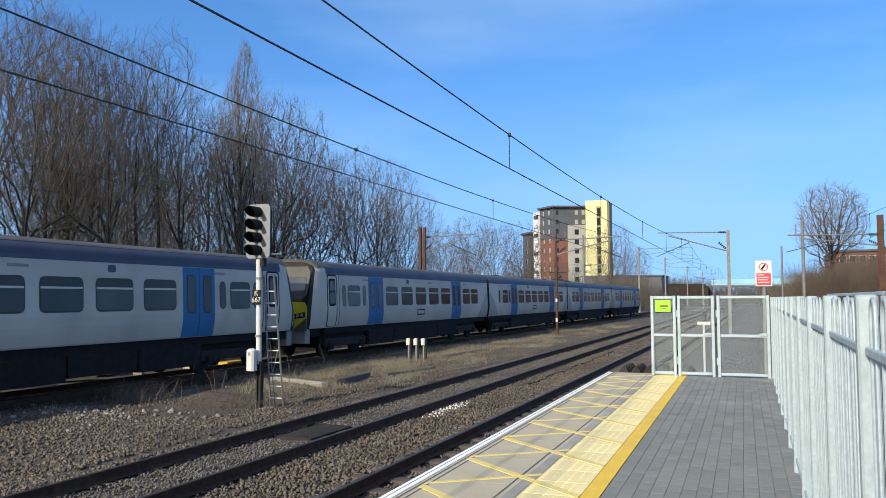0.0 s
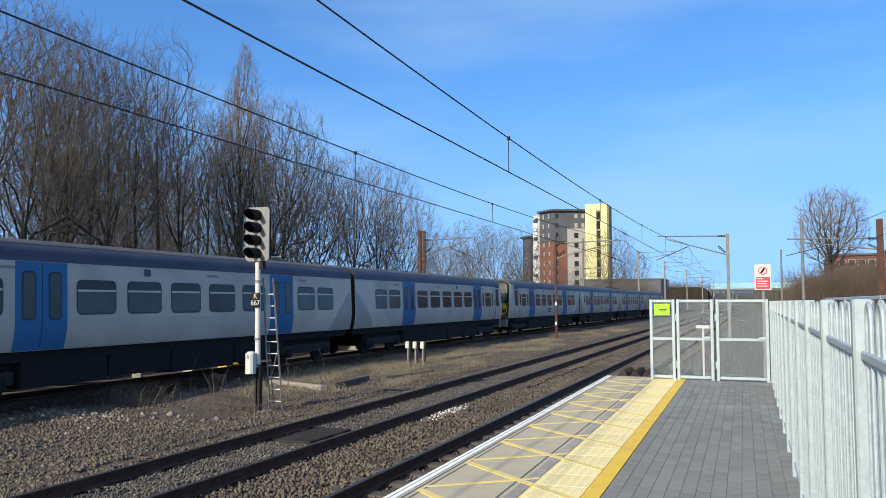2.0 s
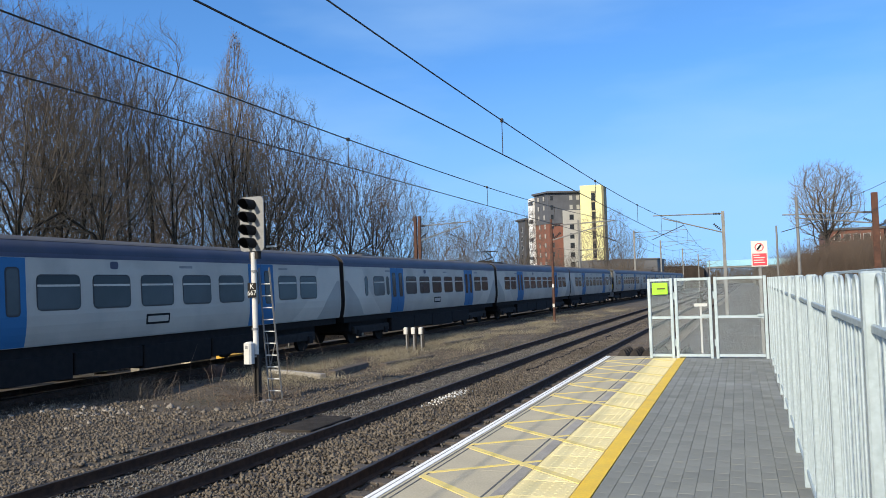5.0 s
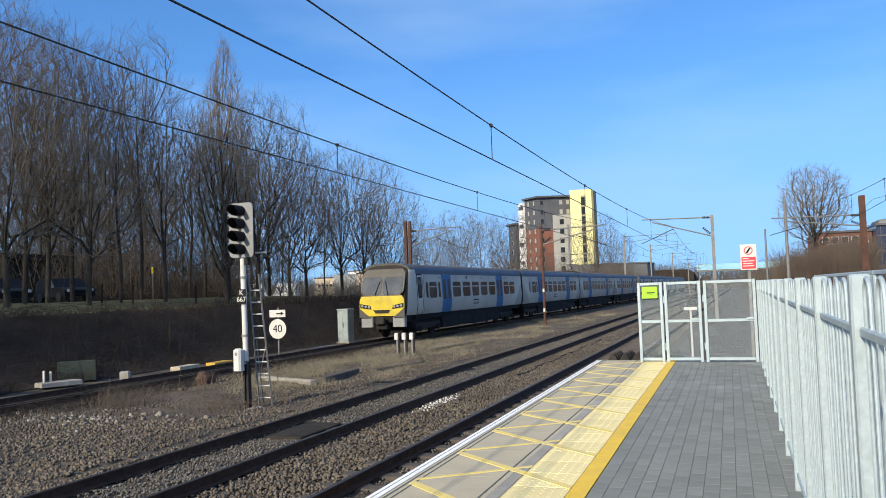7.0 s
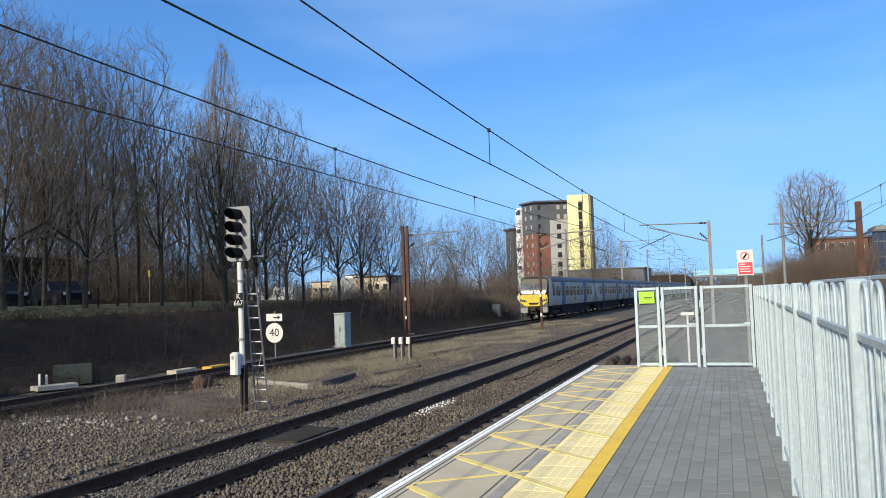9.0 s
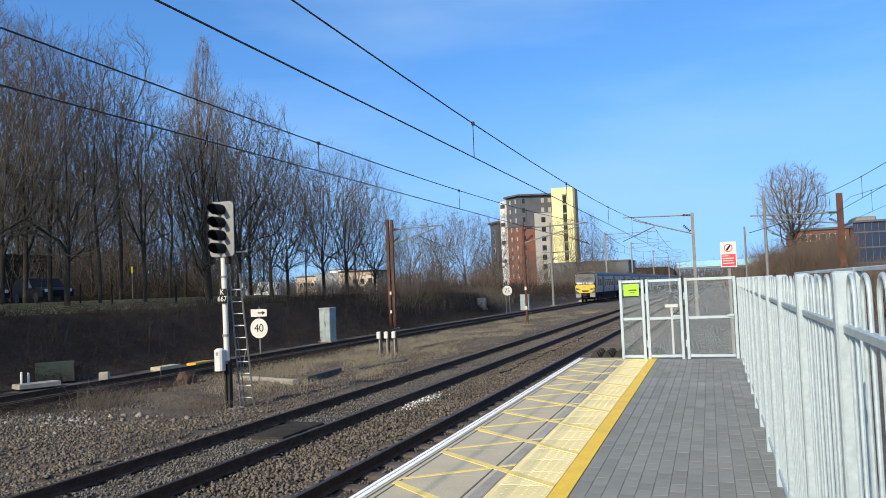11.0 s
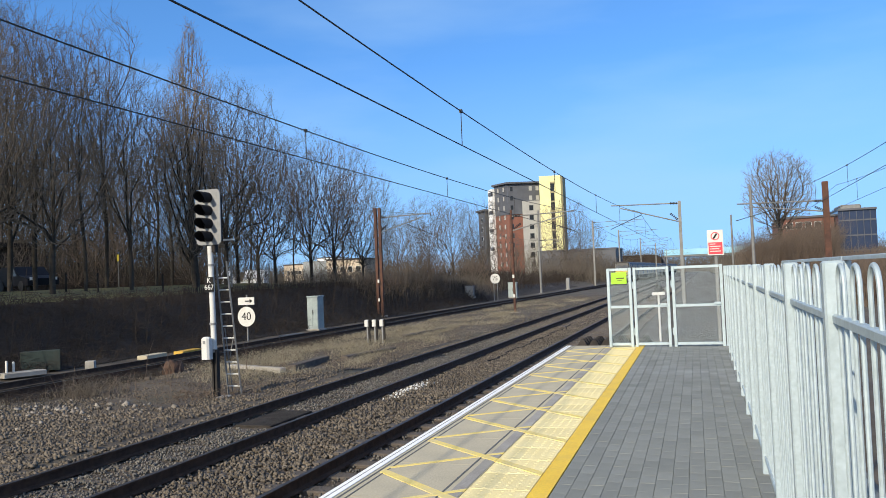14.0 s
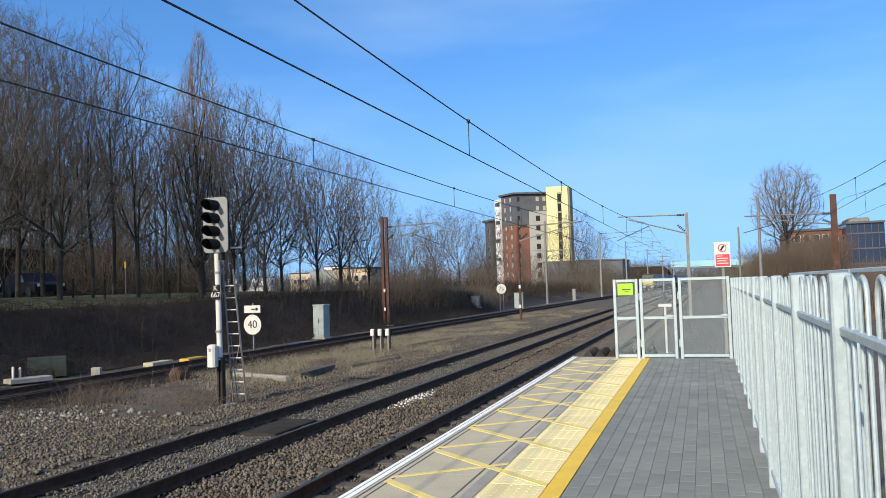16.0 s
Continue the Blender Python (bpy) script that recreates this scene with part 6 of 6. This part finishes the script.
for i in range(22):        # scrub wood between the far track and the tower
    y = R.uniform(84, 200)
    plant("su"[i % 2], -19.5 - R.uniform(0, 0.20) * (y - 20), y, R.uniform(3.6, 6.8) * (0.7 + y / 300), R.uniform(0, 360))
for i in range(10):
    plant("tt"[i % 2], -28 - R.uniform(0, 30), R.uniform(95, 185), R.uniform(9, 13), R.uniform(0, 360))
for i in range(22):        # brown scrub on the other side of the line
    y = R.uniform(90, 150)
    plant("su"[i % 2], 2.6 + R.uniform(0.05, 0.135) * y, y, R.uniform(4.0, 5.6) * (0.75 + y / 260), R.uniform(0, 360))
for i in range(12):
    plant("su"[i % 2], -18.3 - R.uniform(0, 1.5), R.uniform(50, 84), R.uniform(1.6, 3.0), R.uniform(0, 360))


for i in range(18):        # hedge beyond the lawn, before the far houses
    y = R.uniform(100, 118)
    plant("su"[i % 2], 2.4 - y * (0.30 + 0.36 * (i + R.random()) / 18), y, R.uniform(2.0, 3.3), R.uniform(0, 360))
for i in range(9):        # dense dark undergrowth behind the lawn
    y = 40 + R.uniform(0, 8)
    plant("su"[i % 2], -y * (0.66 + 0.46 * (i + R.random()) / 9), y, R.uniform(3.0, 5.5), R.uniform(0, 360))
for i in range(9):        # second row of slender trees
    y = R.uniform(52, 66)
    plant("t", 2.4 - y * (0.64 + 0.48 * (i + R.random()) / 9), y, R.uniform(9, 14), R.uniform(0, 360))
for i in range(9):        # undergrowth beneath the wood
    y = R.uniform(46, 95)
    plant("su"[i % 2], -(0.42 + 0.75 * R.random()) * y, y + R.uniform(4, 12), R.uniform(3.5, 6.5), R.uniform(0, 360))


# ---- brambles, grass and weeds ----
def stems(name, n, spot, length, lean, radius, material, label, sides=3, bend=0.5):
    """Many thin bent stems in one mesh."""
    segs = []
    for _ in range(n):
        x, y = spot()
        z = ground_at(x, y) - 0.03
        a, ln = R.uniform(0, 6.28), R.uniform(*length)
        l = R.uniform(*lean)
        d = Vector((math.cos(a) * l, math.sin(a) * l, 1)).normalized()
        p = Vector((x, y, z))
        q = p + d * ln * 0.55
        e = (d + Vector((math.cos(a) * bend, math.sin(a) * bend, -bend * 0.8))).normalized()
        t = q + e * ln * 0.45
        segs += [(*p, *q, radius, radius * 0.8, sides), (*q, *t, radius * 0.8, radius * 0.3, sides)]
    return tagged(new(name, sticks_mesh(name, segs, material)), label, "undergrowth", kind="stuff")


def bank_spot():
    return -16.9 - 3.6 * R.random() ** 0.8, 5 + 70 * R.random() ** 1.3


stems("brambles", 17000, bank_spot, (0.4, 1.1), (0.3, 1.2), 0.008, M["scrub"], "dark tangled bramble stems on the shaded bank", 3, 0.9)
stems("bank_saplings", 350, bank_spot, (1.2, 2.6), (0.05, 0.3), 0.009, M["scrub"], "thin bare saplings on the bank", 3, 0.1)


def grass_spot():
    while True:
        x, y = R.uniform(-12.2, -7.0), 9 + 60 * R.random() ** 1.2
        k = noise.noise(Vector((x * 0.6, y * 0.35, 2))) + (0.5 if -12.5 < x < -8.5 and 20 < y < 36 else 0) - (0.35 if y < 17 else 0)
        if k > R.uniform(0.0, 0.5):
            return x, y


stems("dry_grass", 16000, grass_spot, (0.08, 0.34), (0.1, 0.9), 0.0045, M["dry_grass"], "tufts of dry pale grass between the tracks", 3, 0.6)
stems("weed_stalks", 26, lambda: (R.uniform(-12.2, -9.0), R.uniform(13.5, 23)), (0.4, 1.15), (0.0, 0.35), 0.008, M["twig_red"], "tall dead weed stalks beside the signal", 4, 0.2)


stems("dead_bush", 260, lambda: (R.gauss(-11.3, 0.35), R.gauss(15.2, 0.4)), (0.2, 0.75), (0.1, 0.9), 0.005, M["twig_dark"], "low brown dead bush beside the rubble", 3, 0.3)
stems("signal_weeds", 160, lambda: (R.gauss(-8.2, 0.45), R.gauss(15.3, 0.5)), (0.1, 0.5), (0.3, 1.6), 0.006, M["twig_red"], "dead weeds and twigs round the signal foot", 3, 0.4)


def tree_stump(x, y):
    """A low rotten stump with an uneven top."""
    v, n = [], 14
    for r, z in ((0.30, -0.06), (0.27, 0.1), (0.24, 0.26), (0.19, 0.36), (0.08, 0.3)):
        for i in range(n):
            a = 2 * math.pi * i / n
            q = r * (1 + 0.35 * noise.noise(Vector((math.cos(a) * 1.6, math.sin(a) * 1.6, z * 4))))
            v.append((q * math.cos(a), q * math.sin(a), z + 0.12 * noise.noise(Vector((math.cos(a) * 2, math.sin(a) * 2, 7)))))
    f = [(k * n + i, k * n + (i + 1) % n, (k + 1) * n + (i + 1) % n, (k + 1) * n + i) for k in range(4) for i in range(n)] + [tuple(range(4 * n, 5 * n))]
    ob = new("tree_stump", Geo().add(v, f).mesh("tree_stump", M["stump"]))
    ob.location = (x, y, ground_at(x, y))
    tagged(ob, "low rotten red-brown stump on the earth", "tree stump")


tree_stump(-11.9, 19.2)


def thicket_spot():
    y = 88 + 65 * R.random() ** 1.2
    return 2.4 + y * (0.045 + 0.095 * R.random()), y


stems("thicket", 9000, thicket_spot, (3.0, 6.8), (0.0, 0.35), 0.015, M["twig_red"], "dense brown winter thicket on the low bank", 3, 0.25)


def low_thicket_spot():
    y = 45 + 100 * R.random() ** 1.2
    return max(10, 2.4 + y * (0.10 + 0.16 * R.random())), y


stems("low_thicket", 8000, low_thicket_spot, (1.2, 2.7), (0.0, 0.35), 0.015, M["twig_red"], "low brown winter thicket on the bank", 3, 0.25)


def wood_edge_spot():
    y = 85 + 100 * R.random() ** 1.3
    return -18.6 - (2 + 0.13 * y) * R.random(), y


stems("wood_edge", 8000, wood_edge_spot, (0.8, 2.9), (0.0, 0.8), 0.014, M["scrub"], "dense bare undergrowth along the far track", 3, 0.3)


def low_edge_spot():
    y = 48 + 40 * R.random()
    return -18.2 - 9 * R.random(), y


stems("low_undergrowth", 5000, low_edge_spot, (0.5, 1.7), (0.0, 0.5), 0.01, M["twig"], "low bare undergrowth along the far track", 3, 0.4)


def deep_wood_spot():
    y = 56 + 40 * R.random()
    return 2.4 - y * (0.69 + 0.47 * R.random() ** 0.8), y


stems("deep_wood", 7000, deep_wood_spot, (2.5, 9.0), (0.0, 0.45), 0.018, M["bark"], "deep tangle of bare stems behind the trees", 3, 0.35)


def gap_wood_spot():
    y = 80 + 40 * R.random()
    return 2.4 - y * (0.36 + 0.28 * R.random()), y


stems("gap_wood", 900, gap_wood_spot, (0.8, 3.6), (0.0, 0.45), 0.016, M["twig"], "thin bare stems before the far houses", 3, 0.35)


def lawn_edge_spot():
    y = 46 + 11 * R.random()
    return -y * (0.62 + 0.5 * R.random()), y


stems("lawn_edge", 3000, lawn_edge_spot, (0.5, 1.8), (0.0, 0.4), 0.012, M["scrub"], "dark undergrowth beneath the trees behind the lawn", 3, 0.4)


def far_wood_spot():
    while True:
        x, y = R.uniform(-210, 110), R.uniform(272, 320)
        if not -16 < x < 4:
            return x, y


stems("end_wood", 5000, lambda: (R.uniform(-130, 60), R.uniform(430, 470)), (6.0, 14.0), (0.0, 0.3), 0.08, M["twig"], "distant woods closing the line", 3, 0.3)
stems("far_wood", 9000, far_wood_spot, (4.0, 11.0), (0.0, 0.35), 0.06, M["twig"], "distant bare woods beyond the bridge", 3, 0.3)


def side_wood_spot():
    y = R.uniform(150, 258)
    return R.choice((-17.5 - 14 * R.random(), 5 + 22 * R.random())), y


stems("side_wood", 6000, side_wood_spot, (2.5, 6.5), (0.0, 0.35), 0.03, M["twig"], "bare trackside scrub before the bridge", 3, 0.3)


stems("litter", 6000, lambda: (R.uniform(-12.3, -6.9), 8 + 30 * R.random() ** 1.5), (0.05, 0.3), (1.5, 6.0), 0.004, M["twig"], "dead twigs and litter on the bare earth", 3, 0.5)


def edge_spot():
    return R.uniform(-12.6, -11.6), R.uniform(12, 30)


stems("edge_brambles", 1500, edge_spot, (0.2, 0.6), (0.2, 1.0), 0.005, M["scrub"], "low dead brambles along the far track", 3, 0.8)


# ---- movement ----
def track_x(y):
    return TRACKS["far"] + SLANT * max(0.0, y - BEND)


def motions():
    for ob, off, turned in CARS:
        rows = []
        for k in range(33):
            t = 0.5 * k
            y = 25.0 + 12.3 * t + 0.14 * t * t + 0.0028 * t ** 3 + off
            a, b = track_x(y - 7), track_x(y + 7)
            yaw = -math.degrees(math.atan2(b - a, 14))
            rows.append((t, pose((a + b) / 2, y, RAIL, 0, 0, yaw + (180 if turned else 0))))
        walk(ob, rows)


motions()
